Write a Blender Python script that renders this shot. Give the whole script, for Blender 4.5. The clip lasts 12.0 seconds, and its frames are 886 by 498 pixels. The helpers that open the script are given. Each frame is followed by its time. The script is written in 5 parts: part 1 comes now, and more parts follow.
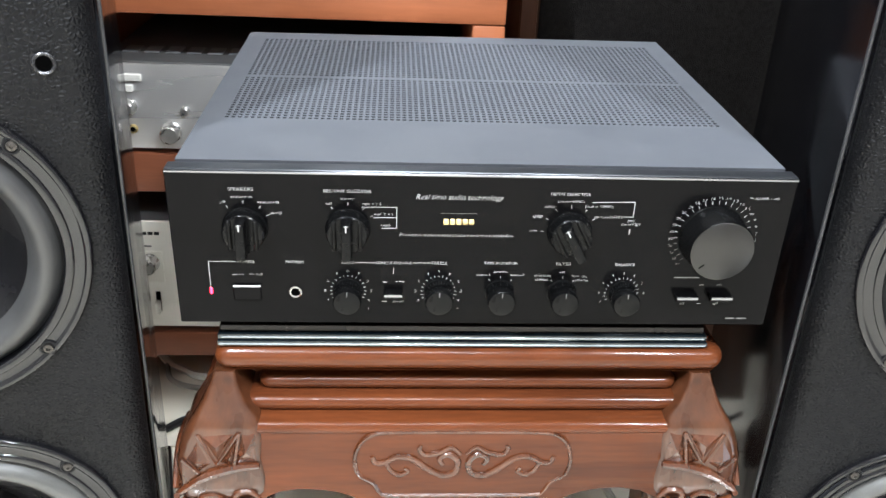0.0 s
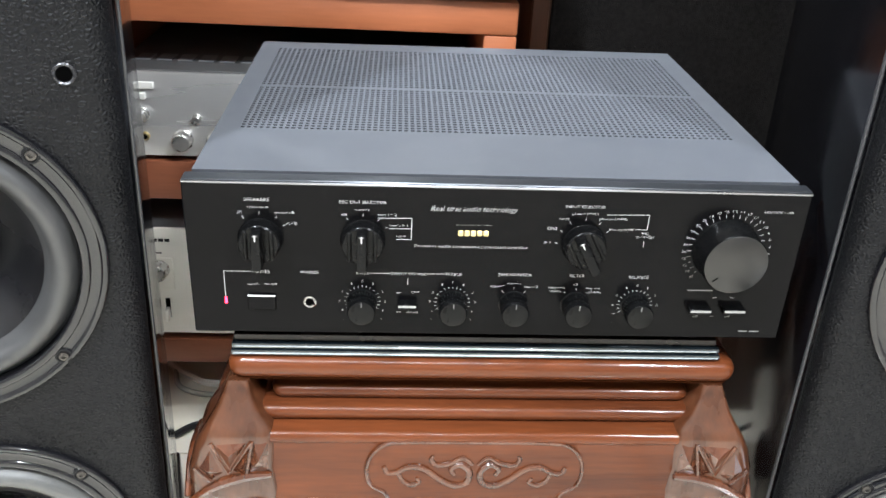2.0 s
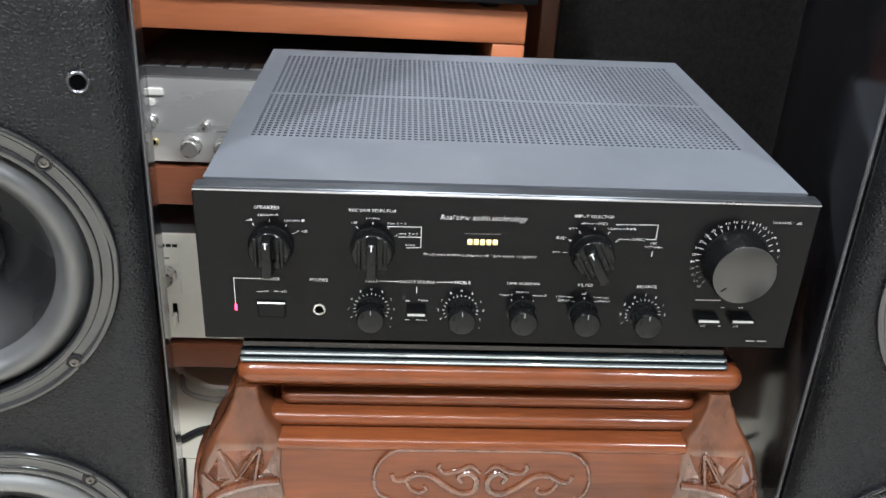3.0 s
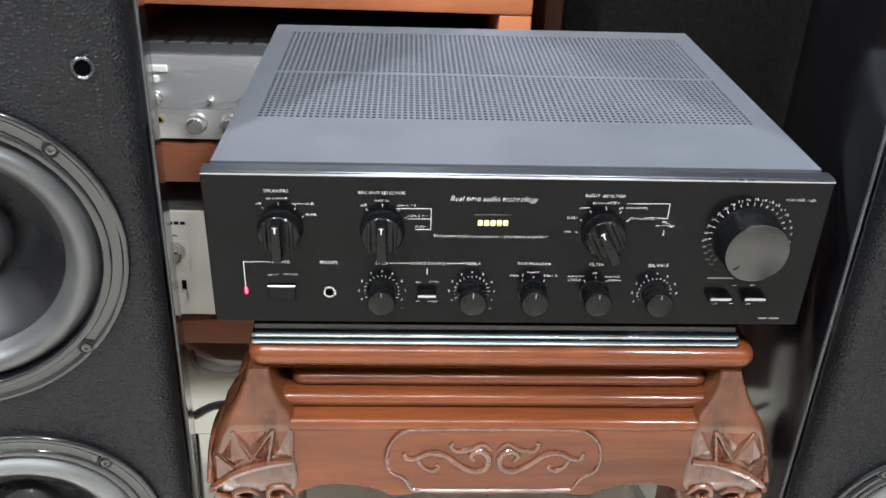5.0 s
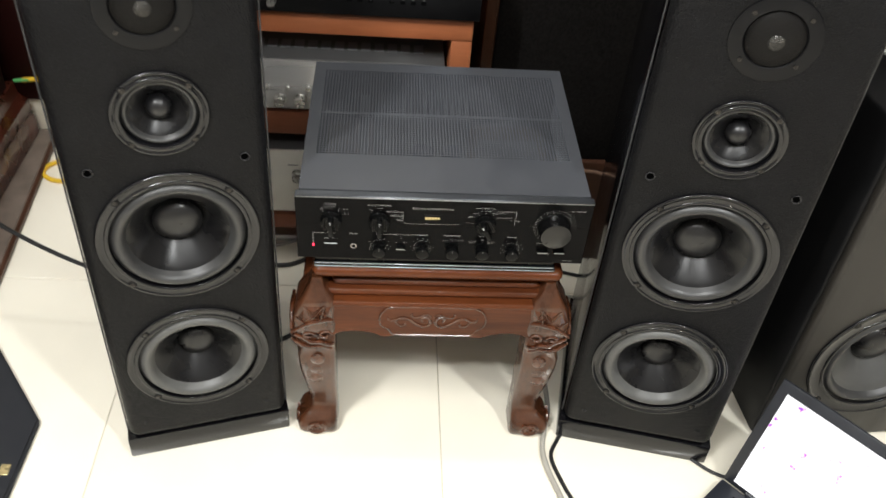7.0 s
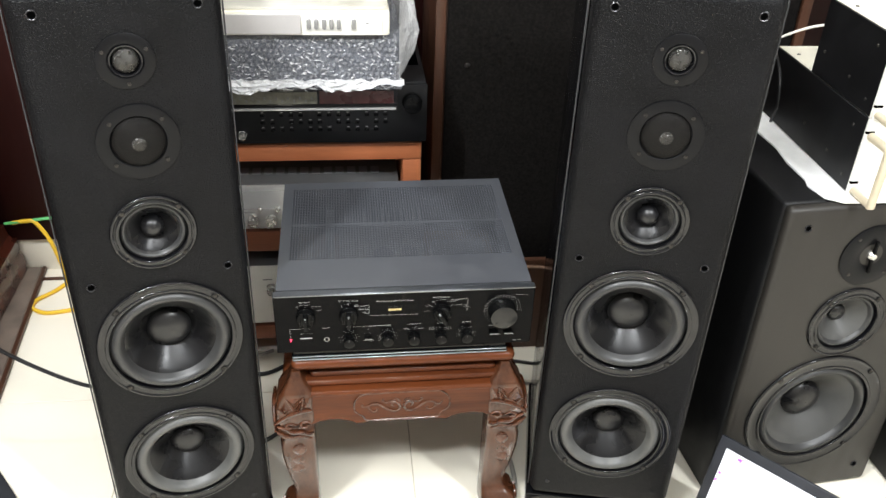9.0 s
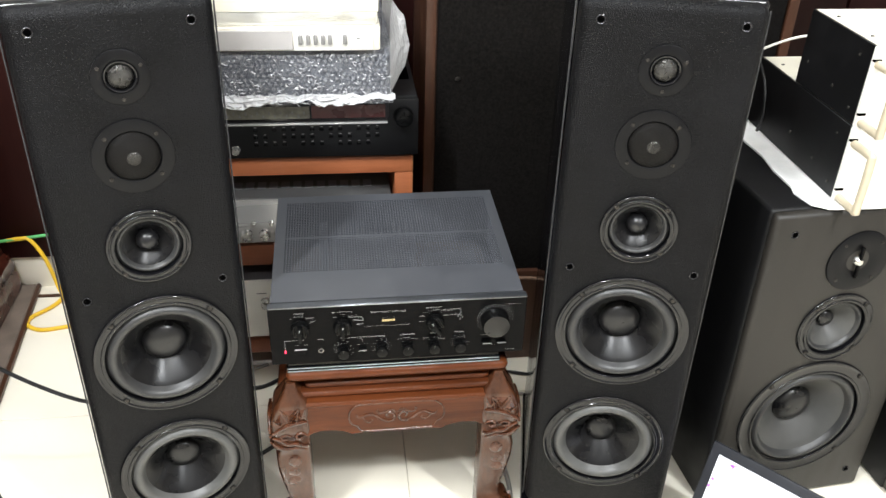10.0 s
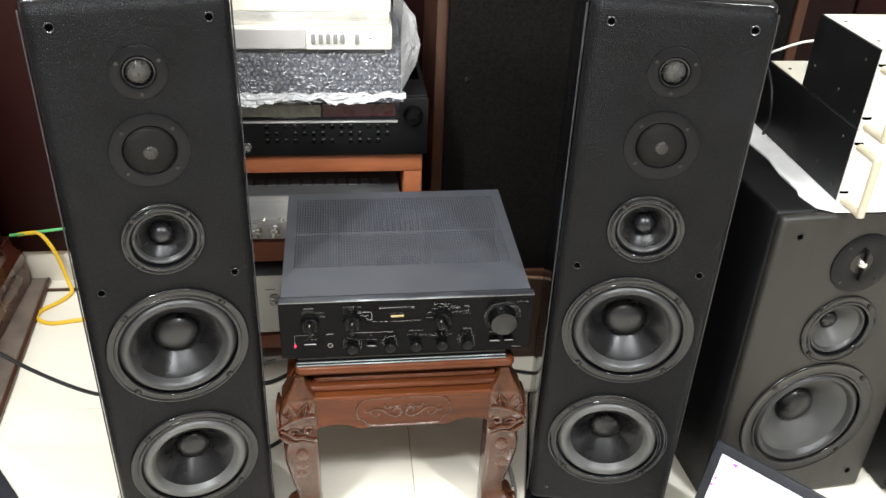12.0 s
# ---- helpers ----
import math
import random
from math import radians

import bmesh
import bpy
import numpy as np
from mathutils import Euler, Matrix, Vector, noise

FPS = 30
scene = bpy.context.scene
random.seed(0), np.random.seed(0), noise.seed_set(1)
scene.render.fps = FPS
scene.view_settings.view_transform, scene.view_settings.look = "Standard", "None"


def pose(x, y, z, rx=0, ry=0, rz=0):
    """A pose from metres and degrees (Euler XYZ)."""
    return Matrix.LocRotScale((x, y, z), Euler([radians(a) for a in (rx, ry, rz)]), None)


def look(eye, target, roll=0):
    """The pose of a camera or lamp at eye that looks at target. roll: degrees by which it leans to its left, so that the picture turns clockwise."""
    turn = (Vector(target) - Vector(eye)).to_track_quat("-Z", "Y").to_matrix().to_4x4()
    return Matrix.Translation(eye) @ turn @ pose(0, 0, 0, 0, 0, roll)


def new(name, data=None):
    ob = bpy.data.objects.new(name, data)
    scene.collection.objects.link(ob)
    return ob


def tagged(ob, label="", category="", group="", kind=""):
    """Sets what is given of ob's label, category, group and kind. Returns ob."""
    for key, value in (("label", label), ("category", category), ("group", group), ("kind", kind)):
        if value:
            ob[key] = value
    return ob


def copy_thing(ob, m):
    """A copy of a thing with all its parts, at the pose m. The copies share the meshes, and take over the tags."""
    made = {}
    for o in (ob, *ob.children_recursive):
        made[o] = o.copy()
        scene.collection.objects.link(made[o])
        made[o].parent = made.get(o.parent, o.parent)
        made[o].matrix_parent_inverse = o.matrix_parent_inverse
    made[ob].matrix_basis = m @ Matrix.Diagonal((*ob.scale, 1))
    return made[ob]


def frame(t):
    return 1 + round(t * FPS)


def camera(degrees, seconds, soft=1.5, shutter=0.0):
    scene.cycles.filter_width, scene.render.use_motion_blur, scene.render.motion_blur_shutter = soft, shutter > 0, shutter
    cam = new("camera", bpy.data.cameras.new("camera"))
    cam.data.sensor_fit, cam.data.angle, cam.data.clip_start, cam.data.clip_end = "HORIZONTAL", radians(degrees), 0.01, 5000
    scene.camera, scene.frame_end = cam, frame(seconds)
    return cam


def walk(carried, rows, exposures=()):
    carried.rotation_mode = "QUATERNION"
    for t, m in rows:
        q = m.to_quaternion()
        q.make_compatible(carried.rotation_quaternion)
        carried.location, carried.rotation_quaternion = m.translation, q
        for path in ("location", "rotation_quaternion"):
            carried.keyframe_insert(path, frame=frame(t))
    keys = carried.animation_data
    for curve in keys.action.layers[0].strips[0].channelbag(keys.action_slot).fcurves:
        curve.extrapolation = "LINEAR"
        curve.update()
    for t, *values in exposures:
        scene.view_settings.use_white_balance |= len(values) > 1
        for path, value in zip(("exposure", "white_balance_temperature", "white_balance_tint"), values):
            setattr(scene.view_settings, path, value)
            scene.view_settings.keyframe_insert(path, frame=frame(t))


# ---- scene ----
cam = camera(54.1, 12.0, shutter=0.5)
PATH = [
    (0, (-0.067, -0.55, 0.747), (0.057, 1.244, -0.128), 2.8),
    (0.5, (-0.066, -0.551, 0.748), (0.052, 1.243, -0.127), 2.8),
    (1, (-0.065, -0.552, 0.746), (0.047, 1.245, -0.125), 2.8),
    (1.5, (-0.07, -0.552, 0.747), (0.043, 1.25, -0.112), 2.9),
    (2, (-0.075, -0.55, 0.751), (0.041, 1.25, -0.112), 3.1),
    (2.5, (-0.081, -0.548, 0.752), (0.041, 1.254, -0.107), 3.4),
    (3, (-0.079, -0.551, 0.754), (0.028, 1.255, -0.099), 3.3),
    (5, (-0.082, -0.543, 0.762), (0.013, 1.229, -0.162), 2.5),
    (5.5, (-0.102, -0.502, 0.893), (0.03, 1.065, -0.342), 4.5),
    (6, (-0.071, -0.63, 1.093), (0.048, 0.774, -0.326), 5.7),
    (6.5, (-0.045, -0.845, 1.252), (0.068, 0.584, -0.143), 6.6),
    (7, (-0.098, -0.986, 1.295), (0.053, 0.522, -0.01), 5.6),
    (7.5, (-0.133, -1.099, 1.333), (0.061, 0.491, 0.134), 4.0),
    (7.7, (-0.116, -1.114, 1.35), (0.083, 0.498, 0.182), 3.8),
    (9.5, (-0.095, -1.175, 1.361), (0.132, 0.509, 0.307), 2.1),
    (10, (-0.095, -1.183, 1.362), (0.14, 0.51, 0.323), 2.0),
    (10.5, (-0.098, -1.193, 1.363), (0.141, 0.502, 0.329), 1.8),
    (11, (-0.097, -1.197, 1.363), (0.13, 0.499, 0.326), 1.8),
    (11.5, (-0.101, -1.197, 1.36), (0.118, 0.501, 0.325), 2.0),
    (12, (-0.108, -1.202, 1.364), (0.121, 0.494, 0.33), 2.6),
]
walk(cam, [(t, look(eye, target, roll)) for t, eye, target, roll in PATH],
     [(0, 0.64, 6150, 10), (5, 0.70, 6150, 10), (5.5, 0.82, 6300, 10), (6.1, 0.36, 6600, 10), (6.5, -0.12, 6800, 10), (7, -0.46, 6800, 10), (7.7, -0.38, 6700, 10), (9.5, -0.05, 6550, 10), (12, -0.05, 6550, 10)])

# ---- world and lamps ----
scene.view_settings.exposure = 0.0
world = bpy.data.worlds.new("world")
scene.world = world
world.use_nodes = True
world.node_tree.nodes["Background"].inputs[0].default_value = (0.9, 0.95, 1.0, 1)
world.node_tree.nodes["Background"].inputs[1].default_value = 0.02


def tube_lamp(name, place, yaw, length, watts, colour):
    data = bpy.data.lights.new(name, "AREA")
    data.shape, data.size, data.size_y = "RECTANGLE", length, 0.07
    data.energy, data.color = watts, colour
    ob = new(name, data)
    ob.matrix_world = pose(*place, 0, 0, yaw)
    return ob


tube_lamp("ceiling_tube_right", (1.25, -1.75, 2.86), -52, 0.8, 100, (0.93, 0.97, 1.0))
tube_lamp("ceiling_tube_front", (-0.35, -1.72, 2.86), 0, 1.5, 54, (0.93, 0.97, 1.0))
tube_lamp("ceiling_tube_back", (-0.25, 0.25, 2.86), 0, 1.2, 27, (0.93, 0.97, 1.0))
tube_lamp("ceiling_tube_left", (-1.15, -1.35, 2.86), 60, 1.15, 126, (0.93, 0.97, 1.0))

# ---- materials ----


def mat(name, colour, rough=0.5, metal=0.0, vary=0.15, size=0.05, bump=0.0, grain=0.002, cells=False, coat=0.0, stretch=(1, 1, 1), spec=0.5, tint=None, rvary=0.08):
    """A surface with broad and fine variation of colour and gloss, and relief at the size of its grain, in metres."""
    m = bpy.data.materials.new(name)
    m.use_nodes = True
    nt = m.node_tree
    n, l = nt.nodes, nt.links
    b = n["Principled BSDF"]
    co = n.new("ShaderNodeTexCoord")
    mp = n.new("ShaderNodeMapping")
    mp.inputs["Scale"].default_value = stretch
    l.new(co.outputs["Object"], mp.inputs["Vector"])
    big, fine = n.new("ShaderNodeTexNoise"), n.new("ShaderNodeTexNoise")
    for node, s, d in ((big, 1 / size, 4), (fine, 1 / grain, 3)):
        node.inputs["Scale"].default_value, node.inputs["Detail"].default_value = s, d
        l.new(mp.outputs["Vector"], node.inputs["Vector"])
    both = n.new("ShaderNodeMath")
    both.operation = "MULTIPLY_ADD"
    l.new(fine.outputs["Fac"], both.inputs[0])
    both.inputs[1].default_value = 0.4
    l.new(big.outputs["Fac"], both.inputs[2])
    ramp = n.new("ShaderNodeValToRGB")
    dark = tuple(c * (1 - vary) for c in colour)
    light = tint or tuple(min(1, c * (1 + vary)) for c in colour)
    ramp.color_ramp.elements[0].position, ramp.color_ramp.elements[1].position = 0.45, 0.95
    ramp.color_ramp.elements[0].color, ramp.color_ramp.elements[1].color = (*dark, 1), (*light, 1)
    l.new(both.outputs[0], ramp.inputs[0])
    l.new(ramp.outputs[0], b.inputs["Base Color"])
    rr = n.new("ShaderNodeMapRange")
    rr.inputs["From Min"].default_value, rr.inputs["From Max"].default_value = 0.3, 0.7
    rr.inputs["To Min"].default_value, rr.inputs["To Max"].default_value = max(0.02, rough - rvary), min(1, rough + rvary)
    l.new(big.outputs["Fac"], rr.inputs["Value"])
    l.new(rr.outputs[0], b.inputs["Roughness"])
    b.inputs["Metallic"].default_value = metal
    b.inputs["Specular IOR Level"].default_value = spec
    b.inputs["Coat Weight"].default_value = coat
    b.inputs["Coat Roughness"].default_value = 0.13
    if bump:
        bp = n.new("ShaderNodeBump")
        bp.inputs["Strength"].default_value = min(1, bump)
        bp.inputs["Distance"].default_value = grain * 0.3
        if cells:
            v = n.new("ShaderNodeTexVoronoi")
            v.feature = "DISTANCE_TO_EDGE"
            v.inputs["Scale"].default_value = 1 / grain
            warp = n.new("ShaderNodeVectorMath")
            warp.operation = "MULTIPLY_ADD"
            l.new(fine.outputs["Color"], warp.inputs[0])
            warp.inputs[1].default_value = (grain * 0.45,) * 3
            l.new(mp.outputs["Vector"], warp.inputs[2])
            l.new(warp.outputs[0], v.inputs["Vector"])
            soft = n.new("ShaderNodeMapRange")
            soft.interpolation_type = "SMOOTHSTEP"
            soft.inputs["From Max"].default_value = 0.45
            l.new(v.outputs["Distance"], soft.inputs["Value"])
            l.new(soft.outputs[0], bp.inputs["Height"])
        else:
            l.new(fine.outputs["Fac"], bp.inputs["Height"])
        l.new(bp.outputs[0], b.inputs["Normal"])
    return m


def glow(name, colour, strength):
    m = bpy.data.materials.new(name)
    m.use_nodes = True
    b = m.node_tree.nodes["Principled BSDF"]
    b.inputs["Base Color"].default_value = (*colour, 1)
    b.inputs["Emission Color"].default_value = (*colour, 1)
    b.inputs["Emission Strength"].default_value = strength
    return m


def clear(name, colour, through_share, rough, grain):
    """A thin clear film: it lets part of the light straight through and reflects the rest."""
    m = bpy.data.materials.new(name)
    m.use_nodes = True
    n, l = m.node_tree.nodes, m.node_tree.links
    b = n["Principled BSDF"]
    b.inputs["Base Color"].default_value = (*colour, 1)
    b.inputs["Roughness"].default_value = rough
    b.inputs["Specular IOR Level"].default_value = 1.0
    tr, mix = n.new("ShaderNodeBsdfTransparent"), n.new("ShaderNodeMixShader")
    no, bp = n.new("ShaderNodeTexNoise"), n.new("ShaderNodeBump")
    co = n.new("ShaderNodeTexCoord")
    l.new(co.outputs["Object"], no.inputs["Vector"])
    no.inputs["Scale"].default_value = 1 / grain
    bp.inputs["Distance"].default_value = grain * 0.9
    l.new(no.outputs["Fac"], bp.inputs["Height"])
    l.new(bp.outputs[0], b.inputs["Normal"])
    mix.inputs[0].default_value = through_share
    l.new(b.outputs[0], mix.inputs[1])
    l.new(tr.outputs[0], mix.inputs[2])
    l.new(mix.outputs[0], n["Material Output"].inputs[0])
    return m


VINYL = mat("black_vinyl", (0.0050, 0.0050, 0.0056), 0.42, vary=0.3, size=0.08, bump=0.65, grain=0.0034, cells=True, stretch=(1, 1, 1.1), spec=0.13)
GLOSS_BLACK = mat("gloss_black_side", (0.004, 0.004, 0.005), 0.14, vary=0.3, size=0.1, spec=0.5)
BROWN_BLACK = mat("brown_black_veneer", (0.017, 0.015, 0.0125), 0.48, vary=0.3, size=0.03, bump=0.12, grain=0.0015, stretch=(1, 1, 0.2))
MATT_BLACK = mat("matt_black", (0.006, 0.006, 0.0065), 0.45, vary=0.2, size=0.06, bump=0.2, grain=0.001, spec=0.24)
EDGE_GREY = mat("worn_grey_edge", (0.035, 0.035, 0.037), 0.4, vary=0.4, size=0.03)
RIM_BLACK = mat("rim_black_plastic", (0.005, 0.005, 0.006), 0.10, vary=0.2, size=0.05)
FLANGE = mat("flange_plastic", (0.0055, 0.0055, 0.0062), 0.36, vary=0.2, size=0.03, bump=0.15, grain=0.0008, spec=0.17)
RUBBER_GREY = mat("grey_rubber", (0.029, 0.029, 0.029), 0.42, vary=0.2, size=0.04, bump=0.1, grain=0.001)
RUBBER_LIGHT = mat("pale_grey_rubber", (0.072, 0.072, 0.069), 0.45, vary=0.2, size=0.04, bump=0.1, grain=0.001)
CONE = mat("black_cone", (0.0045, 0.0045, 0.0052), 0.28, vary=0.3, size=0.05, bump=0.1, grain=0.002, spec=0.32)
CONE_GREY = mat("grey_paper_cone", (0.06, 0.06, 0.058), 0.45, vary=0.15, size=0.05, bump=0.1, grain=0.002)
CAP = mat("dust_cap", (0.0075, 0.0075, 0.0085), 0.32, vary=0.2, size=0.03)
MESH_METAL = mat("perforated_dome_metal", (0.065, 0.063, 0.060), 0.28, 0.8, vary=0.3, size=0.02, bump=1.0, grain=0.0021, cells=True)
MESH_DARK = mat("dark_dome_mesh", (0.0042, 0.0036, 0.0032), 0.45, 0.1, vary=0.3, size=0.02, bump=1.0, grain=0.0018, cells=True, spec=0.18)
SCREW = mat("dark_screw", (0.06, 0.055, 0.05), 0.35, 0.8, vary=0.3, size=0.004)
CHROME = mat("bright_steel", (0.62, 0.62, 0.60), 0.18, 1.0, vary=0.1, size=0.02)
KNOB_STEEL = mat("satin_steel_knob", (0.56, 0.55, 0.53), 0.28, 0.85, vary=0.1, size=0.01)
HOLE = mat("dark_socket", (0.001, 0.001, 0.001), 0.9, spec=0.0)
SOCKET = mat("socket_ring", (0.045, 0.045, 0.048), 0.25, 0.7, vary=0.2, size=0.01)
LID = mat("anthracite_painted_steel", (0.028, 0.030, 0.035), 0.40, 0.0, vary=0.12, size=0.06, bump=0.15, grain=0.0007, spec=1.0)
PANEL = mat("black_brushed_aluminium", (0.0028, 0.0026, 0.0028), 0.17, 0.0, vary=0.25, size=0.05, bump=0.06, grain=0.0006, stretch=(0.04, 1, 1), spec=0.058)
# paler metals put reflected light on the black panel's top and on edges
PANEL_TOP = mat("lit_panel_top", (0.13, 0.14, 0.155), 0.34, 0.9, vary=0.25, size=0.06, stretch=(0.5, 1, 1))
PANEL_EDGE = mat("edge_highlight", (0.24, 0.245, 0.26), 0.28, 1.0, vary=0.1, size=0.05)
KNOB = mat("black_knob", (0.0030, 0.0030, 0.0031), 0.16, vary=0.2, size=0.01, spec=0.10)
KNOB_FACE = mat("satin_knob_face", (0.017, 0.0162, 0.015), 0.36, 0.4, vary=0.1, size=0.01, bump=0.1, grain=0.0005)
KNOB_DARK = mat("dark_satin_knob_face", (0.0055, 0.0053, 0.005), 0.34, 0.0, vary=0.1, size=0.01, spec=0.08)
INK = mat("white_print", (0.60, 0.60, 0.60), 0.5, vary=0.12, size=0.004)
INK_DIM = mat("faded_print", (0.16, 0.16, 0.155), 0.5, vary=0.2, size=0.004)
GOLD = mat("gold_badge", (0.62, 0.50, 0.25), 0.3, 0.6, vary=0.08, size=0.006)
LED = glow("red_pilot_light", (1.0, 0.02, 0.06), 6.0)
WOOD = mat("red_lacquered_wood", (0.058, 0.0165, 0.0066), 0.32, vary=0.3, size=0.030, bump=0.02, grain=0.0030, stretch=(0.10, 1, 1), coat=0.36, tint=(0.112, 0.031, 0.0100), spec=0.04)
WOOD_DARK = mat("dark_lacquered_wood", (0.045, 0.0160, 0.0072), 0.30, vary=0.4, size=0.030, bump=0.08, grain=0.004, stretch=(1, 1, 0.4), coat=0.8, tint=(0.082, 0.0285, 0.0120), spec=0.12)
CARVING = mat("carved_lacquered_wood", (0.046, 0.0135, 0.0056), 0.26, vary=0.4, size=0.02, bump=0.04, grain=0.003, coat=0.9, tint=(0.088, 0.0265, 0.0095), spec=0.2)
SHELF_WOOD = mat("orange_brown_shelf", (0.43, 0.140, 0.058), 0.42, vary=0.16, size=0.12, bump=0.06, grain=0.004, stretch=(0.1, 1, 1))
SHELF_RED = mat("red_brown_shelf", (0.20, 0.066, 0.032), 0.38, vary=0.25, size=0.1, bump=0.06, grain=0.004, stretch=(0.1, 1, 1))
RED_PANEL = mat("dark_red_panelling", (0.015, 0.0030, 0.0025), 0.45, spec=0.15, vary=0.35, size=0.15, bump=0.05, grain=0.006, stretch=(1, 1, 0.12))
CHEEK_WOOD = mat("walnut_cheek", (0.060, 0.025, 0.0135), 0.4, vary=0.3, size=0.06, bump=0.05, grain=0.003, stretch=(1, 1, 0.1))
RED_LACQUER = mat("dark_red_lacquer", (0.045, 0.011, 0.007), 0.28, vary=0.4, size=0.06, bump=0.04, grain=0.004, coat=0.5, tint=(0.085, 0.020, 0.011))
STAND_RIM = mat("worn_wood_rim", (0.26, 0.16, 0.11), 0.5, vary=0.35, size=0.02)
GRILLE_CLOTH = mat("charcoal_grille_cloth", (0.0085, 0.0074, 0.0068), 0.9, vary=0.65, size=0.006, bump=1.0, grain=0.0026, cells=True, spec=0.06)
BLACK_CLOTH = mat("black_cloth", (0.010, 0.011, 0.014), 0.9, vary=0.2, size=0.05, bump=0.5, grain=0.0015)
SILVER = mat("brushed_silver_panel", (0.70, 0.69, 0.68), 0.27, 0.60, vary=0.07, size=0.08, bump=0.06, grain=0.0006, stretch=(0.05, 1, 1))
PALE_PANEL = mat("pale_champagne_panel", (0.78, 0.76, 0.70), 0.4, 0.1, vary=0.06, size=0.08)
GREY_TOP = mat("grey_case_top", (0.10, 0.10, 0.10), 0.4, vary=0.15, size=0.06, bump=0.1, grain=0.001)
VENT_GREY = mat("pale_vent_slot", (0.20, 0.205, 0.21), 0.4, vary=0.1, size=0.02)
SMOKED = mat("smoked_dial_window", (0.010, 0.008, 0.008), 0.08, vary=0.2, size=0.05)
DIAL = mat("dial_scale", (0.16, 0.155, 0.12), 0.4, vary=0.35, size=0.012)
DIAL_RED = mat("dark_red_dial", (0.06, 0.014, 0.014), 0.3, vary=0.3, size=0.03)
HANDLE = mat("cream_handle", (0.52, 0.45, 0.33), 0.4, vary=0.1, size=0.02)
CREAM = mat("cream_plastic", (0.80, 0.76, 0.64), 0.4, vary=0.05, size=0.08)
WHITE = mat("white_plastic", (0.82, 0.81, 0.76), 0.38, vary=0.04, size=0.08)
KEY_GREY = mat("grey_push_key", (0.24, 0.235, 0.23), 0.4, vary=0.06, size=0.02)
GREY_PLATE = mat("warm_grey_plate", (0.44, 0.42, 0.41), 0.42, vary=0.06, size=0.06)
FOAM = mat("white_foam_sheet", (0.93, 0.93, 0.92), 0.6, vary=0.05, size=0.03, bump=0.3, grain=0.004)
BLUE_GREY = mat("blue_grey_case", (0.05, 0.058, 0.08), 0.4, vary=0.25, size=0.04)
FILM = clear("bubble_film", (0.30, 0.31, 0.34), 0.50, 0.10, 0.007)
FILM_FOLD = clear("creased_film", (0.92, 0.92, 0.93), 0.35, 0.16, 0.006)
ACRYLIC = clear("clear_acrylic", (0.93, 0.92, 0.86), 0.55, 0.08, 0.2)
GLASS_EDGE = mat("dark_glass_plate", (0.004, 0.007, 0.009), 0.06, vary=0.1, size=0.1, spec=0.8)
GLASS_SMOKE = mat("smoked_brown_glass", (0.007, 0.0045, 0.004), 0.25, vary=0.2, size=0.08, spec=0.25)
GLASS_GLINT = mat("glass_edge_glint", (0.42, 0.46, 0.49), 0.14, 0.7, vary=0.1, size=0.05)
TILE = mat("cream_polished_tile", (0.82, 0.77, 0.655), 0.13, vary=0.05, size=0.3, spec=0.5, rvary=0.03)
GROUT = mat("beige_grout", (0.60, 0.55, 0.46), 0.8, vary=0.15, size=0.03)
PLASTER = mat("white_plaster", (0.80, 0.79, 0.76), 0.7, vary=0.04, size=0.4, bump=0.1, grain=0.004)
WALL_GREY = mat("grey_beige_plaster", (0.34, 0.32, 0.30), 0.75, vary=0.06, size=0.4, bump=0.1, grain=0.004)
STONE = mat("grey_brown_stone", (0.17, 0.135, 0.110), 0.4, vary=0.3, size=0.05)
CABLE_BLACK = mat("black_cable", (0.008, 0.008, 0.009), 0.45)
CABLE_GREY = mat("grey_cable", (0.36, 0.34, 0.30), 0.5)
CABLE_WHITE = mat("white_cable", (0.78, 0.75, 0.68), 0.5)
CABLE_YELLOW = mat("yellow_cable", (0.75, 0.47, 0.03), 0.45)
CABLE_GREEN = mat("green_cable", (0.10, 0.42, 0.14), 0.45)
LAPTOP = mat("dark_laptop_case", (0.018, 0.020, 0.026), 0.4, vary=0.15, size=0.05)
PCB = mat("circuit_board", (0.085, 0.05, 0.022), 0.5, vary=0.5, size=0.012)
ALU = mat("heat_sink_aluminium", (0.30, 0.31, 0.32), 0.4, 0.7, vary=0.15, size=0.03)


def screen_material():
    """A lit display: white with a few pink and violet specks."""
    m = bpy.data.materials.new("lit_screen")
    m.use_nodes = True
    n, l = m.node_tree.nodes, m.node_tree.links
    b = n["Principled BSDF"]
    b.inputs["Base Color"].default_value = (0.02, 0.02, 0.02, 1)
    b.inputs["Roughness"].default_value = 0.3
    co, no, ramp = n.new("ShaderNodeTexCoord"), n.new("ShaderNodeTexNoise"), n.new("ShaderNodeValToRGB")
    l.new(co.outputs["Object"], no.inputs["Vector"])
    no.inputs["Scale"].default_value, no.inputs["Detail"].default_value = 48, 2
    ramp.color_ramp.elements[0].position, ramp.color_ramp.elements[0].color = 0.275, (0.30, 0.12, 0.62, 1)
    ramp.color_ramp.elements[1].position, ramp.color_ramp.elements[1].color = 0.335, (0.93, 0.95, 1, 1)
    pink = ramp.color_ramp.elements.new(0.305)
    pink.color = (0.85, 0.30, 0.75, 1)
    l.new(no.outputs["Fac"], ramp.inputs[0])
    l.new(ramp.outputs[0], b.inputs["Emission Color"])
    b.inputs["Emission Strength"].default_value = 1.9
    return m


SCREEN = screen_material()
